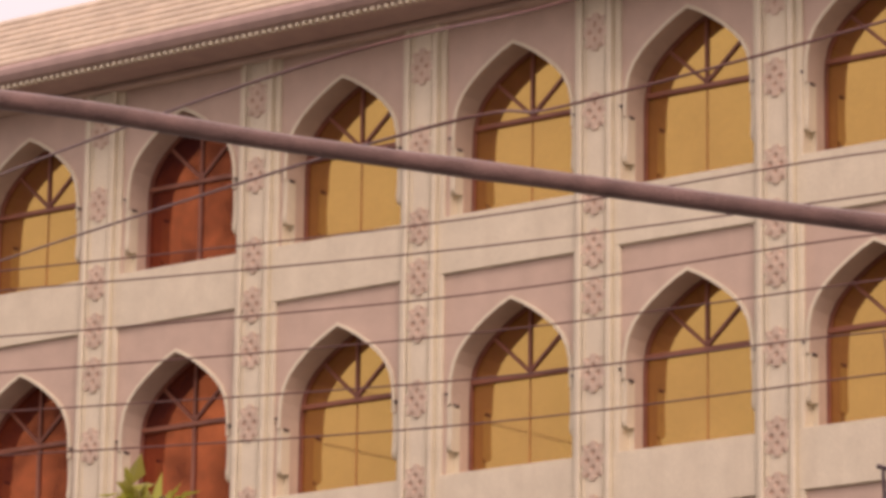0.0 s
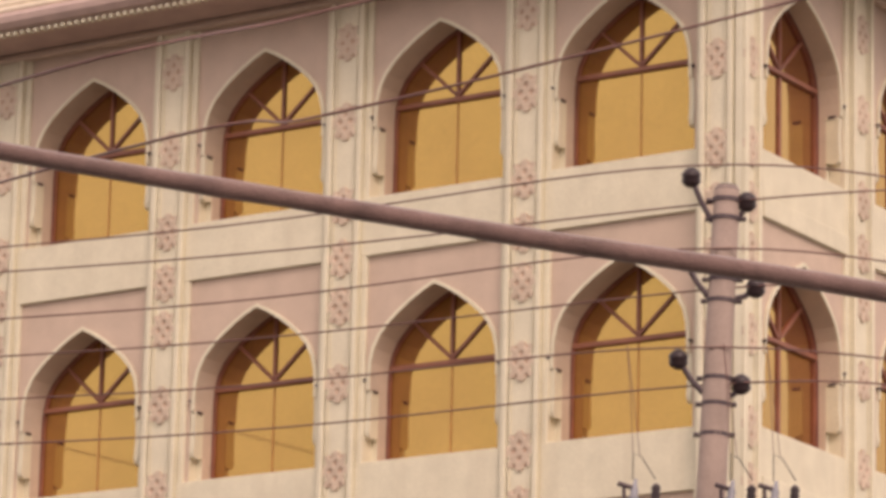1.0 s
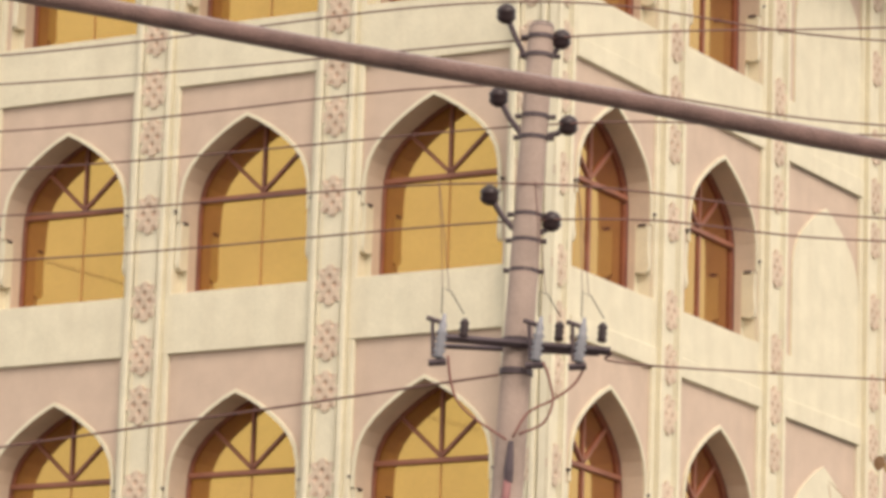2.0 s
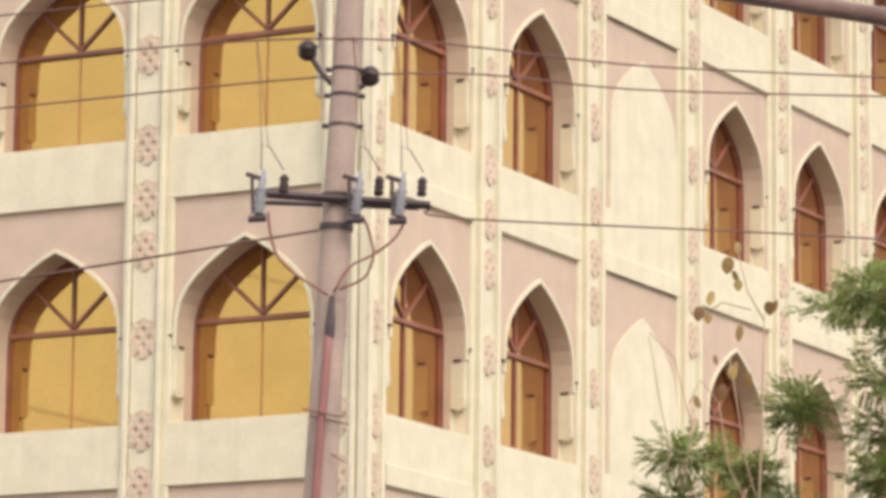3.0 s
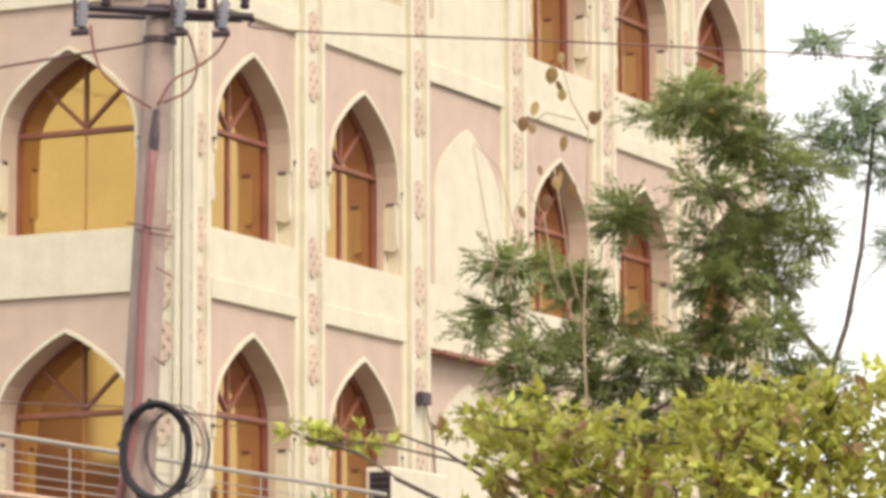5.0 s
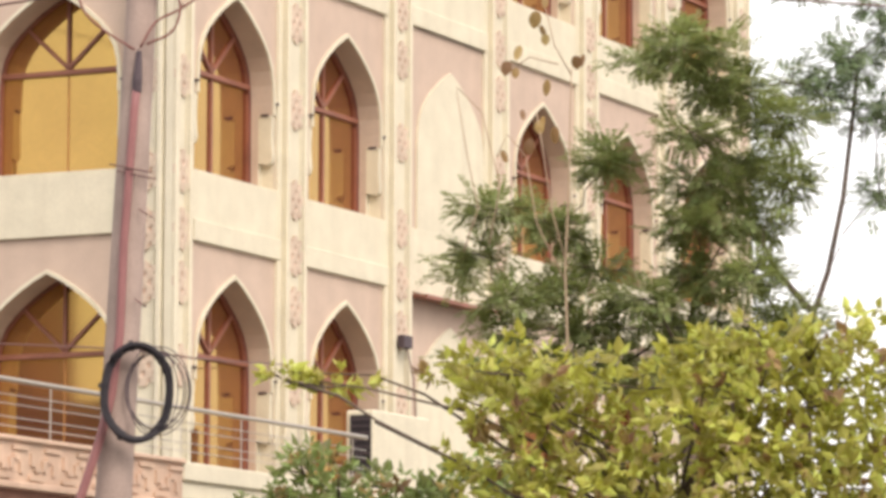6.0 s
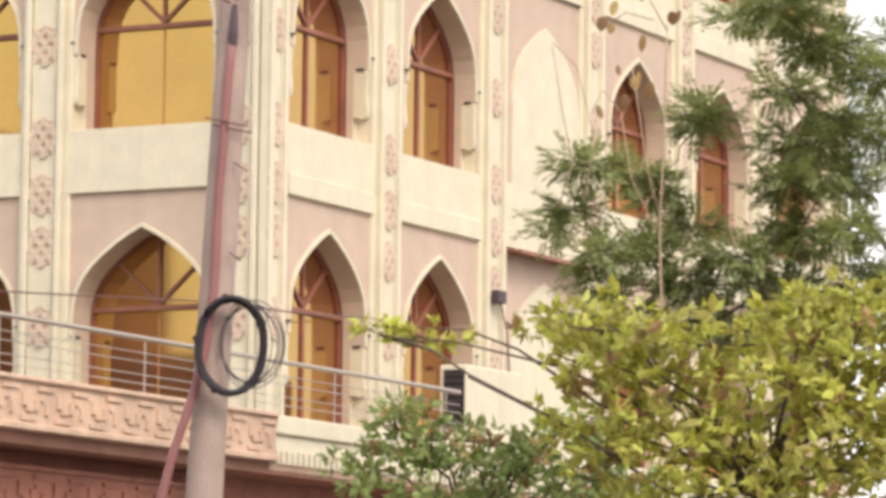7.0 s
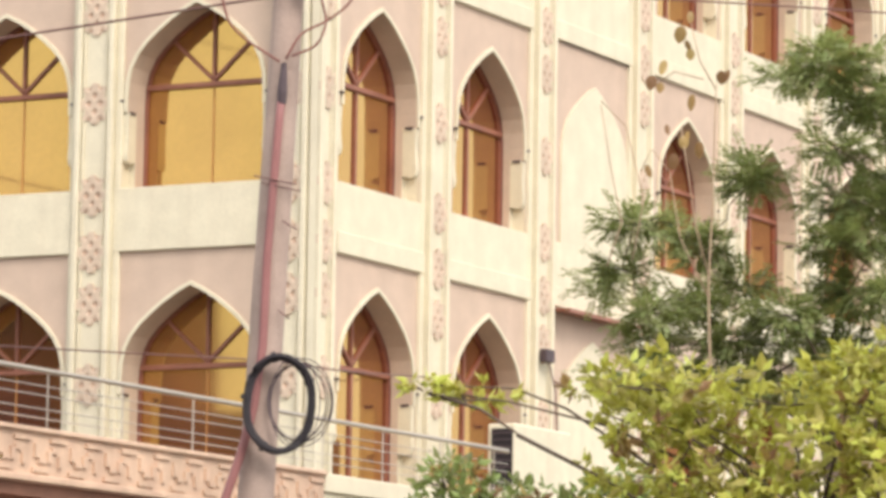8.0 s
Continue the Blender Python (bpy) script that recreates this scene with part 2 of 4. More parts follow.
def window_thing(half, low, DEEP, strip_depth, pane_mat, bar=0.012, joint=None, name="window"):
    """An arched opening's reveal, trim, painted dark strip, wooden frame and panes; sill at the origin, outside at -y.
    """
    w = new(name)
    w.parent = building
    ring = arch_ring(half, low)
    # reveal
    bm = bmesh.new()
    for i in range(len(ring)):
        (x, z), (u, v) = ring[i], ring[(i + 1) % len(ring)]
        y = BACK if max(z, v) <= SPRING and z != v else -0.004
        bm.faces.new([bm.verts.new(p) for p in ((x, y, z), (u, y, v), (u, DEEP - strip_depth, v), (x, DEEP - strip_depth, z))])
    bmesh.ops.remove_doubles(bm, verts=bm.verts, dist=0.0005)
    part("reveal", bm, REVEAL, w)
    # jambs set back under the hood
    for sgn in (-1, 1):
        def span(p, q):
            return tuple(sorted((sgn * p, sgn * q)))
        part("jamb", boxes((*span(half + 0.001, half + 0.14), BACK, DEEP - strip_depth - 0.005, low, SPRING + 0.02), (*span(half + STEP, half + 0.14), 0.003, BACK - 0.002, low, SPRING + 0.02), (*span(half + 0.004, half + STEP - 0.002), 0.003, BACK - 0.002, SPRING + 0.001, SPRING + 0.03), (*span(half + 0.002, half + STEP - 0.002), 0.003, BACK - 0.002, low - 0.03, low + 0.002)), CREAM, w)
    # added dark strip between plaster and glass, in place of the reveal's dark reflection
    bm = bmesh.new()
    slim = [(x * (half - 0.006) / half, low + 0.004 + (z - low) * (RISE - low - 0.012) / (RISE - low)) for x, z in ring]
    a = [bm.verts.new((x, DEEP - strip_depth, z)) for x, z in ring]
    c = [bm.verts.new((x, DEEP - strip_depth, z)) for x, z in slim]
    b = [bm.verts.new((x, DEEP + 0.04, z)) for x, z in slim]
    for i in range(len(ring)):
        j = (i + 1) % len(ring)
        bm.faces.new((a[i], a[j], c[j], c[i]))
        bm.faces.new((c[i], c[j], b[j], b[i]))
    part("reflection_strip", bm, REFLECTION_STRIP, w, "dark brown strip standing in for the reveal's reflection")
    # raised rim round the arch
    outer = [(x * (half + 0.045) / half, z + 0.05 * max(0, (z - 1.06)) / 1.08) for x, z in ring]
    k0, k1 = 1, len(ring) - 1
    bm = bmesh.new()
    rows = []
    for (x, z), (u, v) in list(zip(ring, outer))[k0:k1]:
        rows.append([bm.verts.new(p) for p in ((x, 0.0, z), (x, -0.03, z), (u, -0.03, v), (u, 0.0, v))])
    for r, s in zip(rows, rows[1:]):
        for q in range(3):
            bm.faces.new((r[q], r[q + 1], s[q + 1], s[q]))
    part("arch_trim", bm, CREAM, w)
    # timber frame against the glass
    t, y0, y1 = 0.02, DEEP - 0.03, DEEP + 0.03
    inner = [(x * (half - t) / half, low + (z - low) * (RISE - low - t) / (RISE - low)) for x, z in ring]
    inner = [(x, max(z, low + t)) for x, z in inner]
    bm = bmesh.new()
    rows = []
    for (x, z), (u, v) in zip(ring, inner):
        rows.append([bm.verts.new(p) for p in ((x, y0, z), (u, y0, v), (u, y1, v))])
    for r, s in zip(rows, rows[1:] + rows[:1]):
        for q in range(2):
            bm.faces.new((r[q], r[q + 1], s[q + 1], s[q]))
    part("frame", bm, WOOD, w)
    tz = 1.24
    part("transom", boxes((-half + 0.004, half - 0.004, y0 - 0.02, y1, tz - 0.03, tz + 0.03), bevel=0.006), WOOD, w)
    part("mullion", boxes((-bar, bar, DEEP - bar, y1, low + 0.02, tz - 0.04)), joint or JOINT, w)
    for ang, ln in ((-48, 0.92), (0, 0.90), (48, 0.92)):
        ln *= 0.98 if ang == 0 else half
        bm = boxes((-0.02, 0.02, y0 + 0.005, y1, 0.0, ln * 0.95))
        bmesh.ops.rotate(bm, verts=bm.verts, cent=(0, 0, 0), matrix=Matrix.Rotation(radians(ang), 3, "Y"))
        bmesh.ops.translate(bm, verts=bm.verts, vec=(0, 0, tz + 0.045))
        part("fan_bar", bm, WOOD, w)
    # panes: two below, the fan above
    yg = DEEP + 0.005
    for x0, x1 in ((-half + 0.02, 0.0), (0.0, half - 0.02)):
        part("pane", boxes((x0, x1, yg, yg + 0.012, low + 0.02, tz)), pane_mat, w)
    top = [(x * 0.99, z) for x, z in ring if z > tz]
    hx = half * 0.985
    bm = bmesh.new()
    prism(bm, [(-hx, tz)] + top + [(hx, tz)], yg, yg + 0.012)
    part("fan_pane", bm, pane_mat, w)
    # scroll consoles that carry the hood
    for sgn in (-1, 1):
        bm = bmesh.new()
        prof = [(BACK, 0.0), (0.0, 0.0), (-0.003, -0.05), (0.006, -0.20), (0.004, -0.34), (-0.004, -0.44), (-0.01, -0.51), (0.005, -0.57), (0.05, -0.60), (BACK, -0.57)]
        x0, x1 = sorted((sgn * (half - 0.004), sgn * (half + STEP - 0.01)))
        a = [bm.verts.new((x0, p, SPRING - 0.004 + q)) for p, q in prof]
        b = [bm.verts.new((x1, p, SPRING - 0.004 + q)) for p, q in prof]
        for i in range(len(prof)):
            j = (i + 1) % len(prof)
            bm.faces.new((a[i], a[j], b[j], b[i]))
        bm.faces.new(a)
        bm.faces.new(b[::-1])
        part("scroll_bracket", bm, CREAM, w)
        xa, xb = sorted((sgn * (half + 0.01), sgn * (half - 0.02)))
        part("jamb_block", boxes((xa, xb, 0.04, 0.14, 0.88, 0.91)), STEEL, w, "small dark block")
        xa, xb = sorted((sgn * (half + 0.075), sgn * (half + 0.045)))
        part("lug", boxes((xa, xb, -0.06, 0.0, 1.02, 1.045)), STEEL, w)
    return w


def rosette_mesh():
    """A star-shaped plaster boss with a raised crossing lattice, proud towards -y."""
    W, H, n, k = 0.205, 0.245, 26, 30
    bm = bmesh.new()
    grid = {}

    def depth(x, z):
        u, v = x / W, z / H
        star = min(max(abs(u), abs(v)) / 0.80, (abs(u) + abs(v)) / 1.22)
        if star > 1.0:
            return None
        p, q = (u + v) * 2.6, (u - v) * 2.6
        bar = max(math.cos(math.pi * p * 1.0), math.cos(math.pi * q * 1.0))
        return -0.006 - 0.016 * min(1.0, max(0.0, (bar + 0.45) * 1.6))
    for i in range(n + 1):
        for j in range(k + 1):
            x, z = W * (2 * i / n - 1), H * (2 * j / k - 1)
            d = depth(x, z)
            if d is not None:
                grid[i, j] = bm.verts.new((x, d, z))
    for i in range(n):
        for j in range(k):
            c = [grid.get(t) for t in ((i, j), (i + 1, j), (i + 1, j + 1), (i, j + 1))]
            if all(c):
                f = bm.faces.new(c)
                # deep faces get the darker rose: hollow shade painted by depth
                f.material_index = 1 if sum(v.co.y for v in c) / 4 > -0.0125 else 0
    rim = [e for e in bm.edges if len(e.link_faces) == 1]
    ext = bmesh.ops.extrude_edge_only(bm, edges=rim)["geom"]
    for v in ext:
        if isinstance(v, bmesh.types.BMVert):
            v.co.y = 0.004
    bmesh.ops.recalc_face_normals(bm, faces=bm.faces)
    me = bpy.data.meshes.new("rosette")
    bm.to_mesh(me)
    bm.free()
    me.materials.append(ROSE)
    me.materials.append(ROSE_SHADE)
    return me


ROSETTE = rosette_mesh()
ROSE_Z = [z - d for z in FLOORS for d in (1.13, 2.22, 2.89, 3.5)] + [FLOORS[0] - 0.1]


def pilaster(m, width=0.52, side=0.16, sides=(True, True)):
    """A panelled pilaster with raised borders, a sunk strip and rosettes; its middle at x = 0."""
    p = new("pilaster")
    p.parent = building
    p.matrix_basis = m
    h = width / 2
    z0, z1 = PODIUM, SOFFIT
    part("shaft", boxes((-h, h, -0.08, 0.02, z0, z1)), CREAM, p)
    for s in (-1, 1):
        part("border", boxes((min(s * h, s * (h - 0.075)), max(s * h, s * (h - 0.075)), -0.13, -0.08, z0, z1), bevel=0.012), CREAM, p)
        part("inner_fillet", boxes((min(s * (h - 0.10), s * (h - 0.125)), max(s * (h - 0.10), s * (h - 0.125)), -0.105, -0.08, z0, z1), bevel=0.006), CREAM, p)
    if sides[1]:
        part("side_rib", boxes((h, h + side * 0.55, -0.05, 0.01, z0, z1), bevel=0.012), CREAM, p)
    if sides[0]:
        part("side_rib", boxes((-h - side * 0.55, -h, -0.05, 0.01, z0, z1), bevel=0.012), CREAM, p)
    for z in ROSE_Z:
        if z > z0 + 0.3:
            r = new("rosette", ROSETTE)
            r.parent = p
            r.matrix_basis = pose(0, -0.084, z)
    return p


def sill_band(x0, x1, m, zs, plain=False):
    """The cream band under a row of windows, with a stepped lower edge."""
    bm = boxes((x0, x1, -0.055 if plain else -0.035, 0.01, zs - (0.745 if plain else 0.58), zs - 0.002), bevel=0.006)
    ob = part("sill_band", bm, CREAM, building)
    ob.matrix_basis = m
    if plain:
        return
    ob = part("band_moulding", boxes((x0, x1, -0.06, 0.01, zs - 0.83, zs - 0.58), bevel=0.01), CREAM, building)
    ob.matrix_basis = m


protos = {}
for face, cs, half in (("L", COLS, HALF_L), ("R", BAYS, HALF_R)):
    m0 = Matrix.Identity(4) if face == "L" else RIGHT
    for c, xc in enumerate(cs):
        for r, zp in enumerate(FLOORS):
            dark = face == "L" and ((c == 4 and r in (0, 1)) or (c == 5 and r == 1))
            key = (face, r == 3, dark)
            m = m0 @ pose(xc, 0, zp - RISE)
            if key not in protos:
                w = window_thing(half, 0.0 if r < 3 else PODIUM + 0.12 - (zp - RISE), 0.42 if face == "L" else 0.33, 0.05, AMBER if dark else GOLD, 0.024 if face == "R" or dark else 0.007, WOOD if face == "R" or dark else None)
                w.matrix_basis = m
                protos[key] = w
            else:
                copy_thing(protos[key], m)
for xm in PIL_L:
    pilaster(pose(xm, 0, 0))
for ym in PIL_R + [17.35]:
    pilaster(RIGHT @ pose(ym, 0, 0))
pilaster(pose(-0.29, -0.13, 0), 0.45, sides=(False, False))
pilaster(RIGHT @ pose(-0.05, 0, 0), 0.40, sides=(False, True))
part("corner_pier", boxes((-0.51, 0.075, -0.205, 0.14, PODIUM, SOFFIT)), CREAM, building)
part("corner_rib", boxes((-0.66, -0.51, -0.06, 0.01, PODIUM, SOFFIT), bevel=0.012), CREAM, building)

stops_l = [-0.61] + [v for x in PIL_L for v in (x + 0.26, x - 0.26)] + [-21.8]
stops_r = [0.31] + [v for y in PIL_R for v in (y - 0.26, y + 0.26)] + [17.1]
for zp in FLOORS[:3]:
    for a, b in zip(stops_l[::2], stops_l[1::2]):
        sill_band(b, a, Matrix.Identity(4), zp - RISE, True)
    for a, b in zip(stops_r[::2], stops_r[1::2]):
        sill_band(a, b, RIGHT, zp - RISE)
# blind arches in the windowless bay
for zp in FLOORS:
    low = -0.83 if zp != FLOORS[3] else PODIUM + 0.1 - (zp - RISE)
    bm = bmesh.new()
    prism(bm, arch_ring(1.0, low), -0.03, 0.01)
    ob = part("blind_arch", bm, CREAM, building, "cream blind arch panel")
    ob.matrix_basis = RIGHT @ pose(BLIND, 0, zp - RISE)

# eaves, dentils and the tiled mansard
E_OUT = 0.85


def eaves(x0, x1, m, y_in=0.0):
    ob = part("soffit", boxes((x0, x1, -E_OUT, y_in, SOFFIT, SOFFIT + 0.08)), SHADED_BROWN, building)
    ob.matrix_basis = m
    ob = part("bed_mould", boxes((x0, x1, -0.16, 0.0, SOFFIT - 0.10, SOFFIT), bevel=0.03), PINK, building)
    ob.matrix_basis = m
    bm = bmesh.new()
    prof = [(-E_OUT - 0.01, 0.03), (-E_OUT - 0.10, 0.05), (-E_OUT - 0.16, 0.12), (-E_OUT - 0.17, 0.20), (-E_OUT - 0.12, 0.27), (-E_OUT, 0.30), (-E_OUT + 0.1, 0.30), (-E_OUT + 0.1, 0.03)]
    a = [bm.verts.new((x0, y, SOFFIT + z)) for y, z in prof]
    b = [bm.verts.new((x1, y, SOFFIT + z)) for y, z in prof]
    for i in range(len(prof)):
        j = (i + 1) % len(prof)
        bm.faces.new((a[i], a[j], b[j], b[i]))
    bm.faces.new(a)
    bm.faces.new(b[::-1])
    ob = part("fascia", bm, SHADED_BROWN, building)
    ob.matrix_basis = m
    first = part("dentil", boxes((0.0, 0.05, -E_OUT - 0.06, -E_OUT + 0.02, SOFFIT - 0.03, SOFFIT + 0.02)), CREAM, building)
    first.matrix_basis = m @ pose(x0, 0, 0)
    for i in range(1, int((x1 - x0) / 0.112)):
        d = new("dentil", first.data)
        d.parent, d.matrix_basis = building, m @ pose(x0 + i * 0.112, 0, 0)
    n = 8
    for i in range(n):
        y, z = -E_OUT - 0.02 + i * 0.105, SOFFIT + 0.30 + i * 0.125
        bm = bmesh.new()
        pr = [(y + 0.03, z - 0.02), (y - 0.035, z + 0.015), (y - 0.035, z + 0.05), (y + 0.115, z + 0.15), (y + 0.15, z + 0.125)]
        a = [bm.verts.new((x0, p, q)) for p, q in pr]
        b = [bm.verts.new((x1, p, q)) for p, q in pr]
        for k in range(5):
            bm.faces.new((a[k], a[(k + 1) % 5], b[(k + 1) % 5], b[k]))
        bm.faces.new(a)
        bm.faces.new(b[::-1])
        ob = part("tile_course", bm, TILE, building)
        ob.matrix_basis = m


eaves(-22.6, E_OUT, Matrix.Identity(4))
eaves(-E_OUT + 0.9, 18.4, RIGHT)
part("roof", boxes((-22, -0.15, 0.15, 17.8, SOFFIT + 0.2, SOFFIT + 1.2)), TILE, building)
part("back_wall", boxes((-22, -0.9, 17.4, 17.55, 0.2, SOFFIT)), PINK, building)
part("back_wall", boxes((-22, -21.85, 0.05, 17.4, 0.2, SOFFIT)), PINK, building)
part("inner_core", boxes((-21.8, -0.9, 0.9, 17.3, 0.2, SOFFIT)), GREYWALL, building)

# podium with its patterned parapet and railing
XB, YC, YE = 1.5, -2.52, 18.0
P_TOP, P_LOW = 4.82, 4.34
part("podium_deck", boxes((-24, XB - 0.05, -12.0, 0.0, P_LOW, PODIUM - 0.004), (0.0, XB - 0.05, 0.0, YE, P_LOW, PODIUM - 0.004)), PAVING, building)


def fret_panel(y0, y1, zlow, ztop, x, material, name):
    """A parapet length in the plane x, with a raised fret of hooked bars."""
    p = new(name)
    p.parent = building
    part("parapet", boxes((x - 0.12, x, y0, y1, zlow, ztop)), material, p)
    part("coping", boxes((x - 0.15, x + 0.05, y0, y1, ztop, ztop + 0.05), bevel=0.012), material, p)
    part("base_mould", boxes((x - 0.12, x + 0.05, y0, y1, zlow - 0.04, zlow + 0.03), bevel=0.012), material, p)
    h = ztop - zlow - 0.08
    n = int((y1 - y0) / 0.62)
    step = (y1 - y0) / n
    for i in range(n):
        y = y0 + (i + 0.5) * step
        z = zlow + 0.05
        for a, b, c, d in ((-0.30, -0.02, 0.02, 0.15), (0.0, 0.29, 0.86, 0.98), (-0.27, -0.20, 0.42, 0.80), (-0.20, -0.08, 0.28, 0.42), (-0.05, 0.02, 0.30, 0.62), (0.02, 0.12, 0.58, 0.72), (0.14, 0.20, 0.20, 0.52)):
            part("fret_bar", boxes((x - 0.01, x + 0.028, y + a * step / 0.62, y + b * step / 0.62, z + c * h, z + d * h)), material, p)
    return p


SALMON = mat("salmon_plaster", (0.62, 0.45, 0.33), var=0.15, dirt=(0.42, 0.26, 0.2), dirt_amount=0.4)
# salmon darkened to red-brown: the soffit's shade is in its colour, under dirt
CANOPY = mat("shaded_canopy_plaster", (0.36, 0.19, 0.135), var=0.18, dirt=(0.30, 0.16, 0.12), dirt_amount=0.5)
BRICKRED = mat("red_brown_fascia", (0.40, 0.175, 0.125), var=0.2)
fret_panel(-12.0, YC, P_LOW, P_TOP - 0.05, XB, SALMON, "fretted_parapet")
part("plain_ledge", boxes((XB - 0.35, XB + 0.02, YC, YE, P_LOW + 0.26, P_TOP - 0.02), (XB - 0.35, XB - 0.03, YC, YE, P_LOW + 0.06, P_LOW + 0.26), bevel=0.015), CREAM, building)
first = part("dentil", boxes((XB - 0.10, XB, 0.0, 0.06, P_LOW - 0.05, P_LOW + 0.09)), CREAM, building)
first.matrix_basis = pose(0, YC + 0.03, 0)
for i in range(1, 160):
    d = new("dentil", first.data)
    d.parent, d.matrix_basis = building, pose(0, YC + 0.03 + i * 0.125, 0)
part("plain_ledge", boxes((XB - 0.35, XB - 0.08, YC, YE, P_LOW - 0.12, P_LOW + 0.06)), SALMON, building)
part("canopy_soffit", boxes((-24, XB - 0.10, -12.0, YE, P_LOW - 0.16, P_LOW - 0.002)), CANOPY, building)
fret_panel(-12.0, YC - 0.3, 3.52, 3.98, XB - 0.55, BRICKRED, "lower_fascia")
part("ground_floor_wall", boxes((-24, XB - 0.9, -11.5, YE - 0.5, 0.0, P_LOW - 0.16)), BRICKRED, building)

# stainless railing on the podium
rail = tagged(empty("railing", pose(XB - 0.06, 0, P_TOP)), "shiny stainless-steel tube railing on the podium edge", "railing")
R0, R1, RZ = -12.0, 1.95, 0.56
part("top_rail", tube(bmesh.new(), [(0, R0, RZ), (0, R1, RZ)], 0.026, 10), CHROME, rail)
for z in (0.10, 0.19, 0.32, 0.41):
    part("bar", tube(bmesh.new(), [(0, R0, z), (0, R1, z)], 0.0065, 6), CHROME, rail)
y = R0 + 0.1
while y < R1:
    part("post", tube(bmesh.new(), [(0, y, -0.06), (0, y, RZ)], 0.0075, 8), CHROME, rail)
    y += 1.35

# ---- ground ----
tagged(obj("ground", boxes((-900, 900, -900, 900, -0.3, 0.0)), PAVING), "dusty grey open ground", "ground", kind="structure")
tagged(obj("road", boxes((-300, 300, -36, -22, 0.004, 0.02)), ASPHALT), "dark asphalt street", "road", kind="structure")

# ---- utility pole ----
PX, PY = 9.43, -17.21


def axis(z):
    k = (9.23 - z) / 5.76
    return Vector((PX - 0.235 * k, PY - 0.11 * k, z))


pole = tagged(empty("utility_pole", pose(*axis(0.0))), "leaning grey concrete utility pole with fuses and insulators", "pole")
pole_inv = Matrix.Translation(-axis(0.0))


def pole_part(name, bm, material, label="", soft=False):
    bmesh.ops.transform(bm, matrix=pole_inv, verts=bm.verts)
    ob = part(name, bm, material, pole, label)
    return smooth(ob) if soft else ob


pole_part("shaft", tube(bmesh.new(), [axis(z) for z in (0.0, 3.0, 6.0, 9.17, 9.22)], [0.142, 0.124, 0.106, 0.09, 0.082], 20), CONCRETE, soft=True)
pole_part("cap", tube(bmesh.new(), [axis(9.20), axis(9.235)], [0.088, 0.07], 20), STEEL)
RGT = Vector((0.866, 0.5, 0.0))
TOW = Vector((0.5, -0.866, 0.0))
for z in (9.13, 9.0, 8.57, 8.42, 7.88, 7.70, 7.49):
    pole_part("band", tube(bmesh.new(), [axis(z - 0.014), axis(z + 0.014)], 0.1, 16), STEEL)
    for s in (-1, 1):
        pole_part("band_lug", lathe(bmesh.new(), axis(z) + RGT * s * 0.10, RGT * s, [(0.0, 0.018), (0.04, 0.018)], 6), STEEL)


def insulator(base, tip):
    """A bent arm that carries a dark ribbed knob insulator."""
    base, tip = Vector(base), Vector(tip)
    pole_part("insulator_arm", tube(bmesh.new(), [base, base.lerp(tip, 0.5) - Vector((0, 0, 0.02)), tip], 0.02, 8), STEEL)
    d = Vector((0.2, -0.35, 1)).normalized()
    prof = [(-0.068, 0.022), (-0.052, 0.05), (-0.024, 0.069), (-0.008, 0.063), (0.008, 0.063), (0.024, 0.069), (0.052, 0.05), (0.07, 0.022)]
    pole_part("insulator", lathe(bmesh.new(), tip, d, prof, 12), BROWNCER, "dark glazed insulator", True)


INS = {}
for k, (zb, zt, off) in {"a": (8.98, 9.29, -0.25), "b": (9.02, 9.12, 0.14), "c": (8.45, 8.70, -0.26), "d": (8.44, 8.515, 0.23), "e": (7.78, 8.01, -0.27), "f": (7.76, 7.84, 0.165)}.items():
    tip = axis(zt) + RGT * off
    insulator(axis(zb) + RGT * (0.09 if off > 0 else -0.09), tip)
    INS[k] = tip
# crossarm with cut-out fuses
ZA = 6.96
arm_l, arm_r = axis(ZA) + RGT * -0.52 + TOW * 0.13, axis(ZA) + RGT * 0.62 + TOW * 0.13
bm = bmesh.new()
tube(bm, [arm_l + Vector((0, 0, 0.03)), arm_r + Vector((0, 0, -0.03))], 0.029, 4)
pole_part("crossarm", bm, STEEL)
pole_part("arm_brace", tube(bmesh.new(), [axis(ZA + 0.02) + RGT * -0.5 - TOW * 0.12, axis(ZA + 0.0) + RGT * 0.55 - TOW * 0.12], 0.018, 4), STEEL)
for z in (ZA + 0.04, ZA - 0.17):
    pole_part("band", tube(bmesh.new(), [axis(z - 0.02), axis(z + 0.02)], 0.116, 16), STEEL)
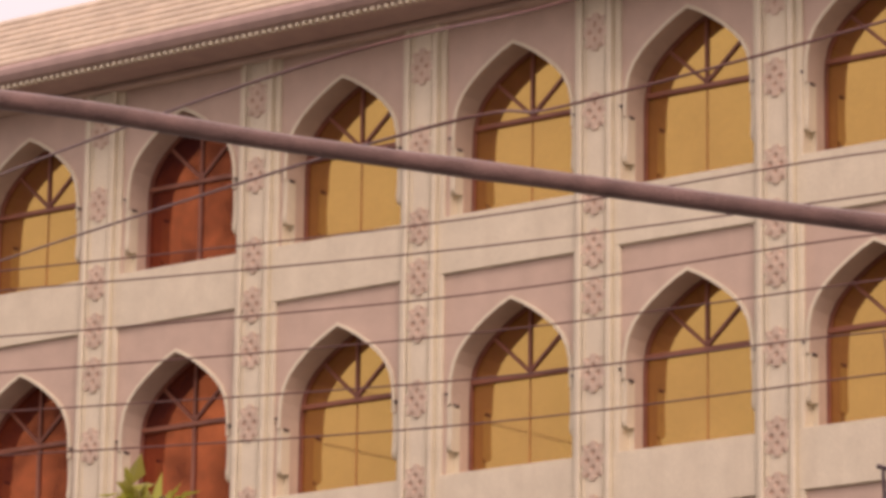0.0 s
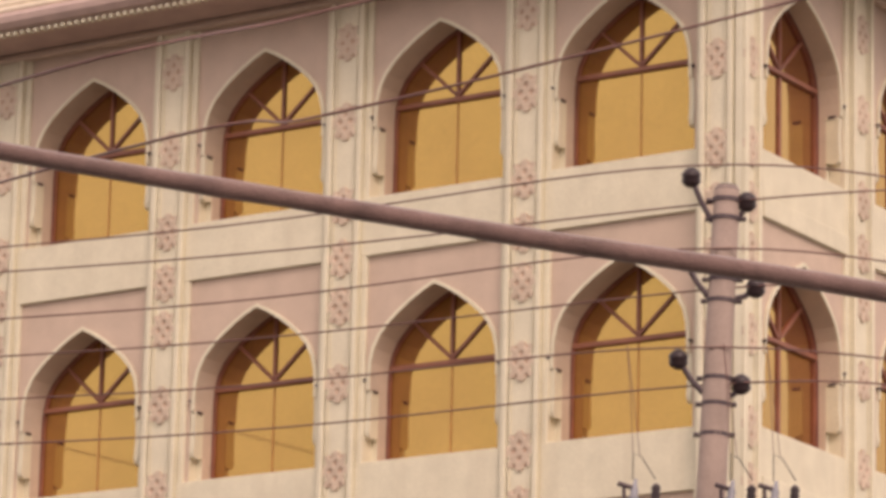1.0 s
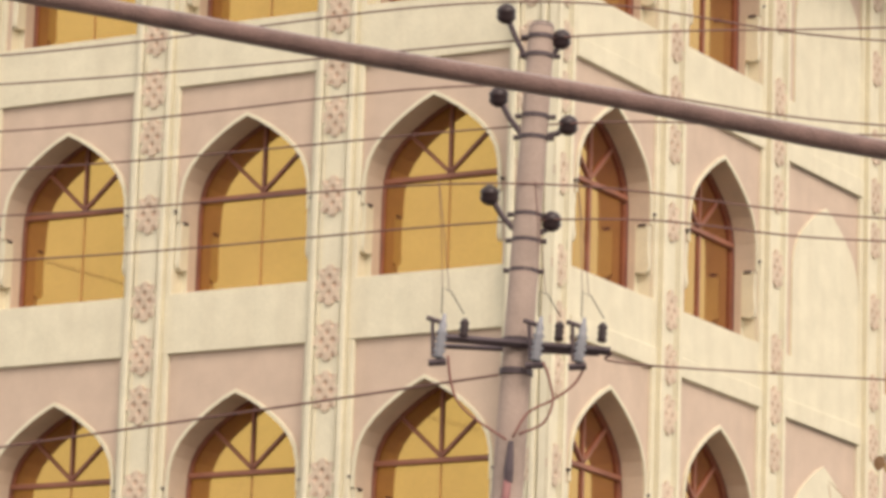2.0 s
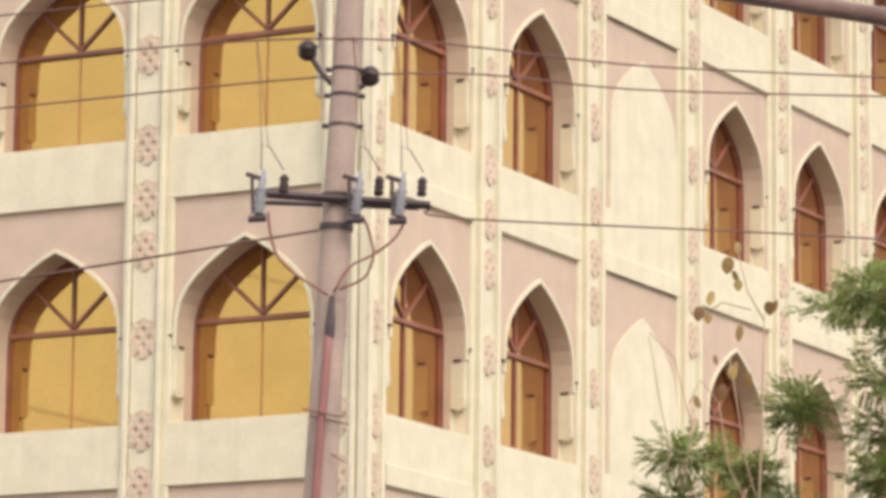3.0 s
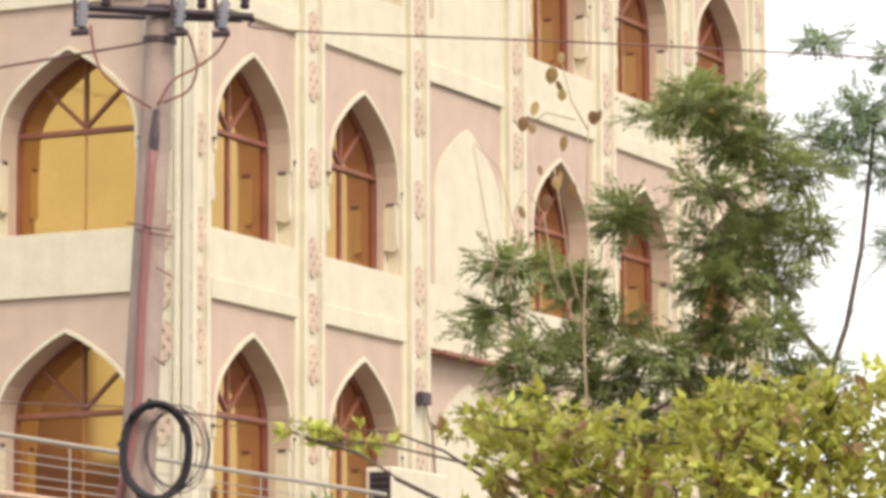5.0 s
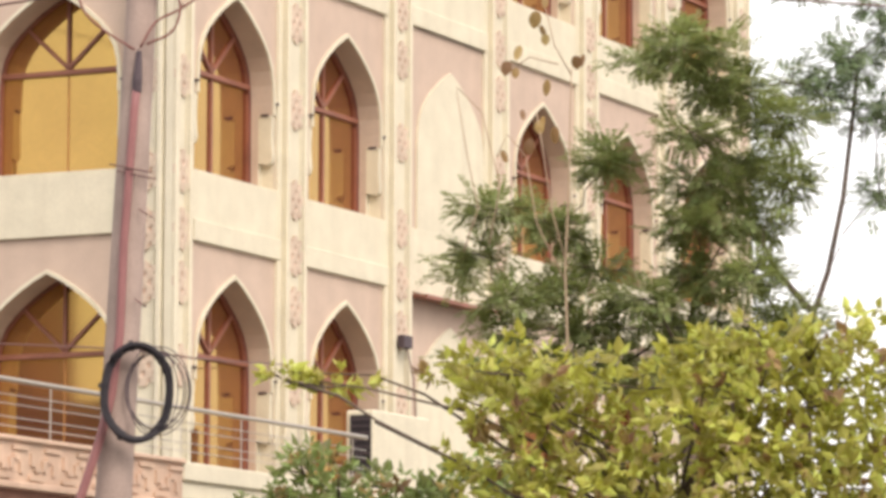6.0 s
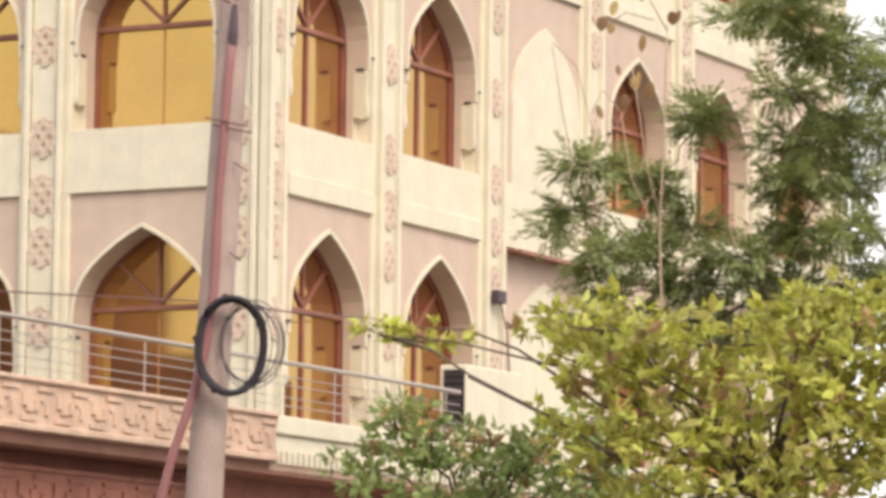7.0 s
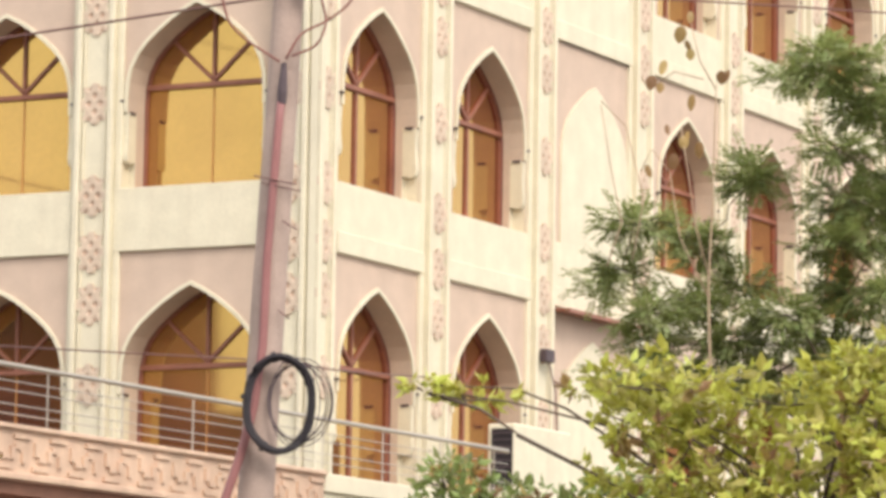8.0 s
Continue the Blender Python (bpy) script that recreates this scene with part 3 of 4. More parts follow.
for off in (-0.52, 0.13, 0.42):
    b = axis(ZA) + RGT * off + TOW * 0.2
    ax = Vector((0.10, 0.05, 1.0))
    prof = [(-0.13, 0.02), (-0.115, 0.046), (-0.095, 0.024), (-0.075, 0.048), (-0.055, 0.024), (-0.035, 0.048), (-0.015, 0.024), (0.005, 0.046), (0.025, 0.024), (0.045, 0.044), (0.07, 0.024), (0.10, 0.03), (0.13, 0.018), (0.18, 0.012)]
    pole_part("fuse_insulator", lathe(bmesh.new(), b, ax, prof, 10), PORCELAIN, "pale grey porcelain fuse body", True)
    pole_part("fuse_tube", tube(bmesh.new(), [b + RGT * -0.06 + Vector((0, 0, 0.12)), b + RGT * -0.05 + Vector((0, 0, -0.12))], 0.013, 8), STEEL)
    pole_part("fuse_clip", tube(bmesh.new(), [b + RGT * -0.10 + Vector((0, 0, 0.15)), b + Vector((0.0, 0, 0.12))], 0.017, 6), STEEL)
    pole_part("fuse_foot", tube(bmesh.new(), [b + RGT * -0.08 + Vector((0, 0, -0.16)), b + RGT * 0.04 + Vector((0, 0, -0.15))], 0.026, 6), STEEL)
    pole_part("jumper", tube(bmesh.new(), [b + Vector((0, 0, 0.18)), b + RGT * 0.0 + Vector((0, 0, 0.36)), b + RGT * 0.06 + Vector((0, 0, 0.33)), b + RGT * 0.15 + Vector((0, 0, 0.18))], 0.004, 5), BLACK)
    for dx in (0.0, 0.045):
        pole_part("riser", tube(bmesh.new(), [b + Vector((0, 0, 0.34)) + RGT * dx, b + RGT * (dx * 0.4 - 0.02) + Vector((0, 0, 0.75)), b + RGT * -0.05 + Vector((0, 0, 1.12))], 0.0028, 5), WIRE)
for off in (-0.37, 0.27, 0.56):
    b = axis(ZA) + RGT * off + TOW * 0.13 + Vector((0, 0, 0.03))
    prof = [(0.0, 0.026), (0.02, 0.036), (0.04, 0.026), (0.06, 0.036), (0.08, 0.026), (0.10, 0.036), (0.12, 0.026), (0.135, 0.012)]
    pole_part("pin_insulator", lathe(bmesh.new(), b, (0.05, 0.02, 1), prof, 10), BROWNCER, soft=True)
for ctrl in (((-0.47, -0.10), (-0.45, -0.25), (-0.40, -0.40), (-0.28, -0.52), (-0.06, -0.66)), ((0.17, -0.12), (0.22, -0.26), (0.24, -0.40), (0.18, -0.54), (0.02, -0.62)), ((0.45, -0.15), (0.38, -0.27), (0.24, -0.38), (0.08, -0.47), (-0.02, -0.64))):
    pts = [axis(ZA) + RGT * p + TOW * 0.16 + Vector((0, 0, q)) for p, q in ctrl]
    ends = [pts[0] * 2 - pts[1]] + pts + [pts[-1] * 2 - pts[-2]]
    run = []
    for p0, p1, p2, p3 in zip(ends, ends[1:], ends[2:], ends[3:]):
        run += [0.5 * (2 * p1 + (p2 - p0) * u + (2 * p0 - 5 * p1 + 4 * p2 - p3) * u * u + (3 * p1 - p0 - 3 * p2 + p3) * u ** 3) for u in (0.0, 0.25, 0.5, 0.75)]
    pole_part("drop_cable", tube(bmesh.new(), run + [pts[-1]], 0.009, 6), DROP, soft=True)
# conduit down the pole, then out at the foot
cond = [axis(z) + TOW * 0.13 + RGT * o for z, o in ((6.1, 0.0), (5.9, -0.01), (5.0, -0.03), (4.4, -0.02), (4.0, -0.05), (3.7, -0.11), (3.3, -0.22), (2.6, -0.36), (0.0, -0.5))]
pole_part("conduit", tube(bmesh.new(), cond, [0.028, 0.03, 0.03, 0.03, 0.03, 0.032, 0.032, 0.032, 0.032], 10), REDPVC, "faded red conduit", True)
pole_part("conduit_head", tube(bmesh.new(), [axis(6.02) + TOW * 0.13, axis(6.10) + TOW * 0.13, axis(6.30) + TOW * 0.115], [0.031, 0.034, 0.018], 10), STEEL)
for z, l, r in ((5.50, -0.15, 0.13), (5.455, -0.10, 0.16), (5.2, 0.06, 0.15), (4.6, 0.07, 0.14)):
    pole_part("tie_wire", tube(bmesh.new(), [axis(z) + RGT * l + TOW * 0.12 + Vector((0, 0, 0.035)), axis(z) + RGT * (l + r) * 0.5 + TOW * 0.17, axis(z) + RGT * r + TOW * 0.10 - Vector((0, 0, 0.015))], 0.006, 5), WIRE)
# coil of spare cable hung on the pole
rng = random.Random(4)
coil = tagged(empty("cable_coil", pose(*(axis(4.0) + RGT * 0.115 + TOW * 0.22))), "black coil of spare cable hung on the pole", "cable coil")
for j in range(9):
    bm = bmesh.new()
    a0, rx, rz = rng.uniform(0, 6.28), 0.222 + rng.uniform(-0.018, 0.014), 0.315 + rng.uniform(-0.02, 0.014)
    pts = []
    for i in range(33):
        a = 2 * math.pi * i / 32
        pts.append(RGT * (rx * math.cos(a)) + Vector((0, 0, rz * math.sin(a))) + TOW * (0.02 * math.sin(a * 2 + a0) + (j % 3) * 0.022) + RGT * (0.008 * math.sin(a * 3 + a0)))
    tube(bm, pts, 0.0145, 6, cap=False)
    smooth(part("turn", bm, BLACK, coil))
for j in range(6):
    bm = bmesh.new()
    o, rx, rz = rng.uniform(0.05, 0.16), rng.uniform(0.16, 0.24), rng.uniform(0.24, 0.30)
    pts = [RGT * (o + rx * math.cos(2 * math.pi * i / 28)) + Vector((0, 0, rz * math.sin(2 * math.pi * i / 28) + 0.02)) - TOW * 0.05 for i in range(29)]
    part("loose_loop", tube(bm, pts, 0.004, 5, cap=False), STEEL, coil)


for i in range(5):
    a = 0.5 + i * 1.25
    c = RGT * (0.222 * math.cos(a)) + Vector((0, 0, 0.315 * math.sin(a))) + TOW * 0.022
    d = (RGT * (-0.222 * math.sin(a)) + Vector((0, 0, 0.315 * math.cos(a)))).normalized()
    part("tie", tube(bmesh.new(), [c - d * 0.015, c + d * 0.015], 0.036, 8), BLACK, coil)

# ---- overhead wires ----
def aim(az, el, dist):
    a = radians(az)
    return Vector((EYE[0] - dist * math.sin(a), EYE[1] + dist * math.cos(a), EYE[2] + dist * math.tan(radians(el))))


def wire(pts, r=0.0068, n=10, material=WIRE, label="thin dark overhead wire between poles"):
    pts = [Vector(p) for p in pts]
    dense = []
    ext = [pts[0] * 2 - pts[1]] + pts + [pts[-1] * 2 - pts[-2]]
    for p0, p1, p2, p3 in zip(ext, ext[1:], ext[2:], ext[3:]):
        for i in range(n):
            t = i / n
            dense.append(0.5 * (2 * p1 + (p2 - p0) * t + (2 * p0 - 5 * p1 + 4 * p2 - p3) * t * t + (3 * p1 - p0 - 3 * p2 + p3) * t ** 3))
    dense.append(pts[-1])
    if r > 0.012:
        # a bundle: its girth swells and it wavers a little
        rad = [r * (1 + 0.10 * noise.noise(p * 9)) for p in dense]
        dense = [p + Vector((0, 0, 0.004 * noise.noise(p * 2.5))) for p in dense]
        ob = smooth(obj("overhead_wire", tube(bmesh.new(), dense, rad, 10), material))
    else:
        ob = smooth(obj("overhead_wire", tube(bmesh.new(), dense, r, 6), material))
    return tagged(ob, label, "wire", "overhead wires")


L_EL = {"a": (12.95, 14.53, 15.22, 14.85), "b": (12.8, 14.15, 15.35, 15.45), "c": (12.2, 13.51, 14.08, 13.7), "d": (11.75, 12.99, 13.92, 13.8), "e": (11.3, 12.38, 12.82, 12.5), "f": (10.75, 11.77, 12.5, 12.3)}
for k, (e0, e1, e2, e3) in L_EL.items():
    top = INS[k] + Vector((0, 0, 0.07 if k in "ace" else 0.0)) + TOW * 0.06
    wire([aim(48.5, e0, 36), aim(37.4, e1, 30.5), top, aim(25.1, e2, 29), aim(19, e3, 31)])
wire([aim(46, 7.4, 34), aim(34.73, 9.68, 29.3), axis(6.77) + RGT * -0.12], 0.009)
wire([axis(6.95) + RGT * 0.62, aim(27.84, 10.75, 28.2), aim(22.57, 10.51, 29), aim(15, 9.9, 31)], 0.007)
wire([Vector((-19.6, -0.03, 16.3)), aim(40.57, 16.09, 25), aim(35.25, 17.59, 24), aim(30, 18.9, 24)], 0.0095)
wire([Vector((-19.6, -0.03, 15.2)), aim(38.88, 15.35, 25), aim(35.23, 16.18, 24.5), aim(31.41, 17.13, 24), aim(27, 18.2, 24)], 0.0095)
wire([Vector((-11.1, -0.06, 7.2)), aim(33.4, 5.77, 35), aim(30.05, 5.66, 34), aim(28.66, 5.52, 33.5), Vector((0.04, 2.72, 6.35))], 0.0075)
# thick sagging cable close by
near = [Vector((-20.0, -0.03, 12.5))] + [aim(az, el, 5.0 / math.cos(radians(az - 34))) for az, el in ((50, 16.2), (43.2, 15.93), (39.2, 15.48), (34.4, 14.91), (29.4, 14.27), (25.0, 13.52), (20, 12.7), (14, 11.7))]
tagged(wire(near, 0.0122, 40, CABLE), "thick dusty grey-brown cable sagging across the street", "cable", "overhead wires")


# ---- trees ----
def leaf_mat(name, color, trans):
    m = mat(name, color, rough=0.42, var=0.35, scale=1.3, bump=0.0, pieces=True, spec=0.35)
    nt = m.node_tree
    b = nt.nodes["Principled BSDF"]
    tr = nt.nodes.new("ShaderNodeBsdfTranslucent")
    tr.inputs["Color"].default_value = (*trans, 1)
    mx = nt.nodes.new("ShaderNodeMixShader")
    mx.inputs["Fac"].default_value = 0.34
    nt.links.new(b.outputs[0], mx.inputs[1])
    nt.links.new(tr.outputs[0], mx.inputs[2])
    nt.links.new(mx.outputs[0], nt.nodes["Material Output"].inputs["Surface"])
    return m


FEATHER = leaf_mat("feathery_leaf", (0.185, 0.215, 0.09), (0.40, 0.46, 0.14))
PALE = leaf_mat("pale_leaf", (0.20, 0.26, 0.15), (0.36, 0.45, 0.24))
BROAD = leaf_mat("broad_leaf", (0.335, 0.335, 0.075), (0.70, 0.69, 0.11))
DULL = leaf_mat("dull_leaf", (0.20, 0.25, 0.085), (0.38, 0.46, 0.13))
DRY = leaf_mat("dry_leaf", (0.30, 0.205, 0.085), (0.36, 0.24, 0.08))
TWIG = mat("dry_twig", (0.42, 0.31, 0.21), rough=0.9)


class Leaves:
    """Leaf blades gathered into one mesh."""

    def __init__(self):
        self.v, self.f = [], []

    def blade(self, base, along, side, length, width, fold=0.15):
        n = along.cross(side).normalized()
        k = len(self.v)
        mid = base + along * length * 0.45
        self.v += [base, mid + side * width / 2 + n * width * fold, base + along * length, mid - side * width / 2 + n * width * fold, mid]
        self.f += [(k, k + 1, k + 4), (k + 1, k + 2, k + 4), (k + 2, k + 3, k + 4), (k + 3, k, k + 4)]

    def round(self, base, along, side, length, width):
        n = along.cross(side).normalized()
        k = len(self.v)
        c = base + along * length * 0.5
        self.v.append(c + n * width * 0.1)
        for i in range(10):
            a = 2 * math.pi * i / 10
            self.v.append(c + along * (length / 2 * math.cos(a) * (1.15 if i == 0 else 1)) + side * (width / 2 * math.sin(a)))
        self.f += [(k, k + 1 + i, k + 1 + (i + 1) % 10) for i in range(10)]

    def mesh(self, name, material, parent, label=""):
        me = bpy.data.meshes.new(name)
        me.from_pydata([tuple(p) for p in self.v], [], self.f)
        me.materials.append(material)
        ob = new(name, me)
        ob.parent = parent
        ob.matrix_parent_inverse = parent.matrix_world.inverted()
        if label:
            ob["label"] = label
        return ob


def rand_dir(rng):
    while True:
        v = Vector((rng.uniform(-1, 1), rng.uniform(-1, 1), rng.uniform(-1, 1)))
        if 0.05 < v.length < 1:
            return v.normalized()


def frond(L, rng, base, along, length, leaf, pairs):
    """A drooping feathered frond with paired leaflets."""
    side = along.cross(Vector((0, 0, 1)))
    side = side.normalized() if side.length > 0.05 else Vector((1, 0, 0))
    p, d = base.copy(), along.copy()
    for i in range(pairs):
        p = p + d * (length / pairs)
        d = (d + Vector((0, 0, -0.045))).normalized()
        w = leaf * (1.0 - 0.55 * abs(i / pairs - 0.4))
        for s in (-1, 1):
            a = (side * s + d * 0.45 + Vector((0, 0, rng.uniform(-0.35, 0.15)))).normalized()
            L.blade(p, a, d, w * rng.uniform(0.8, 1.2), w * 0.42, 0.1)


def limb(parent, pts, r0, r1, name="limb", material=None):
    pts = [Vector(p) for p in pts]
    n = len(pts)
    bm = tube(bmesh.new(), pts, [r0 + (r1 - r0) * i / (n - 1) for i in range(n)], 7)
    ob = smooth(obj(name, bm, material or BARK, parent))
    ob.matrix_parent_inverse = parent.matrix_world.inverted()
    return ob


def bend(a, b, rng, k=5, amp=0.06):
    a, b = Vector(a), Vector(b)
    d = (b - a).length
    return [a.lerp(b, i / k) + (Vector((rng.uniform(-1, 1), rng.uniform(-1, 1), rng.uniform(-1, 1))) * amp * d if 0 < i < k else Vector()) + Vector((0, 0, 0.08 * d * math.sin(math.pi * i / k))) for i in range(k + 1)]


def feathery_tree(foot, crown_at, clumps, label, material, density, leaf, seed, stem_pts=None, r0=0.13, bare=()):
    rng = random.Random(seed)
    t = tagged(empty("tree", pose(*foot)), label, "tree")
    bpy.context.view_layer.update()
    fork = Vector(crown_at)
    limb(t, stem_pts or bend(foot, fork, rng, 5, 0.03), r0, r0 * 0.55, "trunk")
    # bare boughs, as pairs of bearing and height
    for way in bare:
        limb(t, [aim(a, e, 39.0) for a, e in zip(way[::2], way[1::2])], 0.035, 0.012, "bough")
    L = Leaves()
    nodes = [fork]
    for c, (az, el, dist, rx, rz) in enumerate(sorted(clumps, key=lambda k: (aim(*k[:3]) - fork).length)):
        m, rx = aim(az, el, dist), rx * 1.1
        near = min(nodes, key=lambda p: (p - m).length)
        limb(t, bend(near, m, rng), r0 * 0.2 / (1 + 0.12 * c), 0.006)
        nodes.append(m)
        count = int(density * rx * rz * 60)
        for i in range(count):
            d = rand_dir(rng)
            q = rng.random() ** 0.5
            # an uneven outline: the clump swells and shrinks by direction
            wob = 0.75 + 0.5 * noise.noise(d * 1.7 + Vector((c * 3.1, seed, 0)))
            p = m + Vector((d.x * rx, d.y * rx, d.z * rz)) * q * wob
            out = (Vector((d.x, d.y, d.z * 0.25 + 0.05)) + rand_dir(rng) * 0.7).normalized()
            frond(L, rng, p, out, leaf * rng.uniform(1.9, 3.2), leaf, 7)
        for i in range(5):
            d = rand_dir(rng)
            limb(t, [m, m + Vector((d.x * rx, d.y * rx, d.z * rz)) * 0.9], 0.008, 0.003, "twig")
    L.mesh("crown", material, t)
    return t


def broad_tree(foot, fork, clumps, label, material, seed, leaf=0.12, density=1.0, branches=()):
    rng = random.Random(seed)
    t = tagged(empty("tree", pose(*foot)), label, "tree")
    bpy.context.view_layer.update()
    fork = Vector(fork)
    limb(t, bend(foot, fork, rng, 5, 0.03), 0.10, 0.06, "trunk")
    for pts in branches:
        limb(t, pts, 0.012, 0.006)
    L, D = Leaves(), Leaves()
    for c, (az, el, dist, rx, rz) in enumerate(clumps):
        m = aim(az, el, dist)
        limb(t, bend(fork, m, rng, 5, 0.05), 0.013, 0.004)
        for i in range(int(density * rx * rz * 720) + 4):
            d = rand_dir(rng)
            wob = 0.7 + 0.6 * noise.noise(d * 2.1 + Vector((c * 2.3, seed, 5)))
            p = m + Vector((d.x * rx * 1.15, d.y * rx * 1.4, d.z * rz * 1.15)) * rng.random() ** 0.4 * (0.6 + wob)
            # a whorl of leaves fanned round the twig's tip
            tip = (Vector((d.x, d.y, d.z * 0.5 + 0.45)) + rand_dir(rng) * 0.5).normalized()
            size, dry = leaf * rng.uniform(0.75, 1.2), rng.random() < 0.07
            for k in range(rng.randint(5, 7)):
                a = (tip * rng.uniform(0.25, 0.8) + rand_dir(rng) * 0.9 + Vector((0, 0, -0.1))).normalized()
                s = a.cross(tip + rand_dir(rng) * 0.35).normalized()
                ln = size * rng.uniform(0.6, 1.15)
                (D if dry else L).blade(p - tip * size * 0.2 * (k % 3), a, s, ln, ln * rng.uniform(0.42, 0.58), 0.2)
        for i in range(4):
            d = rand_dir(rng)
            limb(t, [m - Vector((0, 0, rz * 0.4)), m + Vector((d.x * rx, d.y * rx, d.z * rz))], 0.008, 0.003, "twig")
    L.mesh("crown", material, t)
    D.mesh("dry_leaves", DRY, t, "yellowed dry leaves")["kind"] = "stuff"
    return t


TREE_A = [(22.13, 9.8, 37.4, 0.51, 0.26), (21.55, 9.19, 38.0, 0.61, 0.28), (22.7, 9.61, 38.6, 0.31, 0.15), (20.87, 8.81, 37.7, 0.41, 0.18), (23.24, 8.24, 38.3, 0.33, 0.26), (22.09, 8.62, 37.4, 0.38, 0.15), (21.86, 7.89, 38.0, 0.48, 0.23), (21.25, 8.2, 38.6, 0.36, 0.2), (22.01, 7.36, 37.7, 0.46, 0.2), (21.25, 7.44, 38.3, 0.36, 0.26), (20.71, 7.97, 37.4, 0.2, 0.31)]
TREE_A += [(24.76, 7.59, 37.4, 0.41, 0.18), (24.15, 7.44, 38.0, 0.31, 0.15), (25.22, 6.75, 38.6, 0.26, 0.14), (24.99, 6.98, 37.7, 0.31, 0.15), (23.85, 7.21, 38.3, 0.31, 0.15), (24.61, 6.37, 37.4, 0.31, 0.18), (24.0, 6.52, 38.0, 0.36, 0.18), (23.39, 6.75, 38.6, 0.36, 0.18), (22.78, 6.37, 37.7, 0.46, 0.2), (21.94, 6.67, 38.3, 0.51, 0.2), (21.25, 6.67, 37.4, 0.36, 0.2), (23.62, 5.98, 38.0, 0.61, 0.18), (22.17, 5.98, 38.6, 0.61, 0.2), (24.61, 5.91, 37.7, 0.31, 0.13), (20.87, 6.06, 38.3, 0.41, 0.26)]
TREE_A += [(24.84, 5.45, 37.4, 0.46, 0.2), (24.0, 5.37, 38.0, 0.46, 0.2), (23.08, 5.45, 38.6, 0.51, 0.23), (22.09, 5.37, 37.7, 0.51, 0.23), (21.17, 5.45, 38.3, 0.46, 0.23)]
TREE_B = [(19.94, 9.59, 42, 0.48, 0.31), (20.5, 10.56, 42, 0.28, 0.2), (19.54, 10.35, 42, 0.22, 0.22), (20.26, 9.1, 42, 0.34, 0.28), (19.57, 8.86, 42, 0.28, 0.34), (20.72, 9.27, 42.3, 0.22, 0.22), (19.52, 7.79, 42, 0.22, 0.34), (19.1, 9.9, 42, 0.4, 0.35), (18.9, 8.8, 42, 0.4, 0.35)]
TREE_C = [(27.73, 5.32, 22.5, 0.09, 0.05), (27.11, 5.18, 22.3, 0.17, 0.06), (24.69, 4.92, 22, 0.29, 0.13), (24.29, 4.23, 22, 0.32, 0.17), (23.53, 4.7, 22.2, 0.26, 0.14), (22.77, 5.23, 22, 0.3, 0.14), (21.85, 5.4, 21.8, 0.26, 0.14), (21.24, 5.1, 21.6, 0.24, 0.17), (22.0, 4.62, 21.8, 0.35, 0.18), (23.14, 4.07, 22, 0.32, 0.18), (21.23, 4.25, 21.6, 0.26, 0.2), (24.28, 3.77, 22, 0.35, 0.18), (22.6, 3.72, 21.8, 0.35, 0.18), (21.38, 3.58, 21.6, 0.32, 0.18), (23.51, 3.1, 22, 0.32, 0.14), (20.4, 5.05, 21.6, 0.32, 0.2), (20.3, 4.15, 21.6, 0.32, 0.25), (20.2, 3.4, 21.6, 0.35, 0.22), (19.4, 5.35, 21.5, 0.35, 0.25), (19.2, 4.05, 21.5, 0.4, 0.3), (22.4, 2.8, 22, 0.4, 0.2)]
TREE_C += [(25.0, 5.35, 22.2, 0.22, 0.10), (24.6, 5.4, 22.0, 0.22, 0.11), (24.1, 5.2, 22.1, 0.24, 0.12), (21.0, 5.72, 21.7, 0.2, 0.1), (21.6, 5.65, 21.8, 0.2, 0.1), (20.5, 5.6, 21.6, 0.22, 0.12)]
TREE_D = [(25.4, 3.75, 23.8, 0.2, 0.12), (25.0, 4.05, 23.8, 0.2, 0.1), (24.5, 3.4, 24, 0.24, 0.14), (27.36, 4.04, 24, 0.18, 0.09), (27.73, 3.42, 24, 0.18, 0.12), (26.89, 3.74, 24, 0.24, 0.14), (26.1, 3.68, 24, 0.24, 0.14), (25.81, 3.22, 24, 0.32, 0.15), (24.89, 3.01, 24, 0.29, 0.12), (26.88, 2.98, 24, 0.26, 0.12), (27.6, 2.68, 24, 0.24, 0.14)]
feathery_tree(tuple(aim(21.9, -2.33, 38.0)), aim(22.2, 5.0, 38.0), TREE_A, "feathery dark-green tree with open drooping clumps", FEATHER, 27.0, 0.08, 11,
              bare=((20.47, 6.20, 20.91, 6.71, 21.33, 7.53, 21.60, 8.01, 21.91, 8.55), (20.91, 6.71, 21.05, 6.78, 21.53, 6.78, 22.07, 6.50)))
tb = [aim(20.6, -2.1, 42), aim(20.5, 5.0, 42), aim(20.47, 6.05, 42), aim(20.23, 6.74, 42), aim(20.02, 7.72, 42), aim(19.88, 8.79, 42), aim(19.79, 9.63, 42)]
feathery_tree(tuple(tb[0]), tb[3], TREE_B, "slender thin-leaved tree with a bare dark trunk", PALE, 18.0, 0.075, 12, stem_pts=tb, r0=0.036)
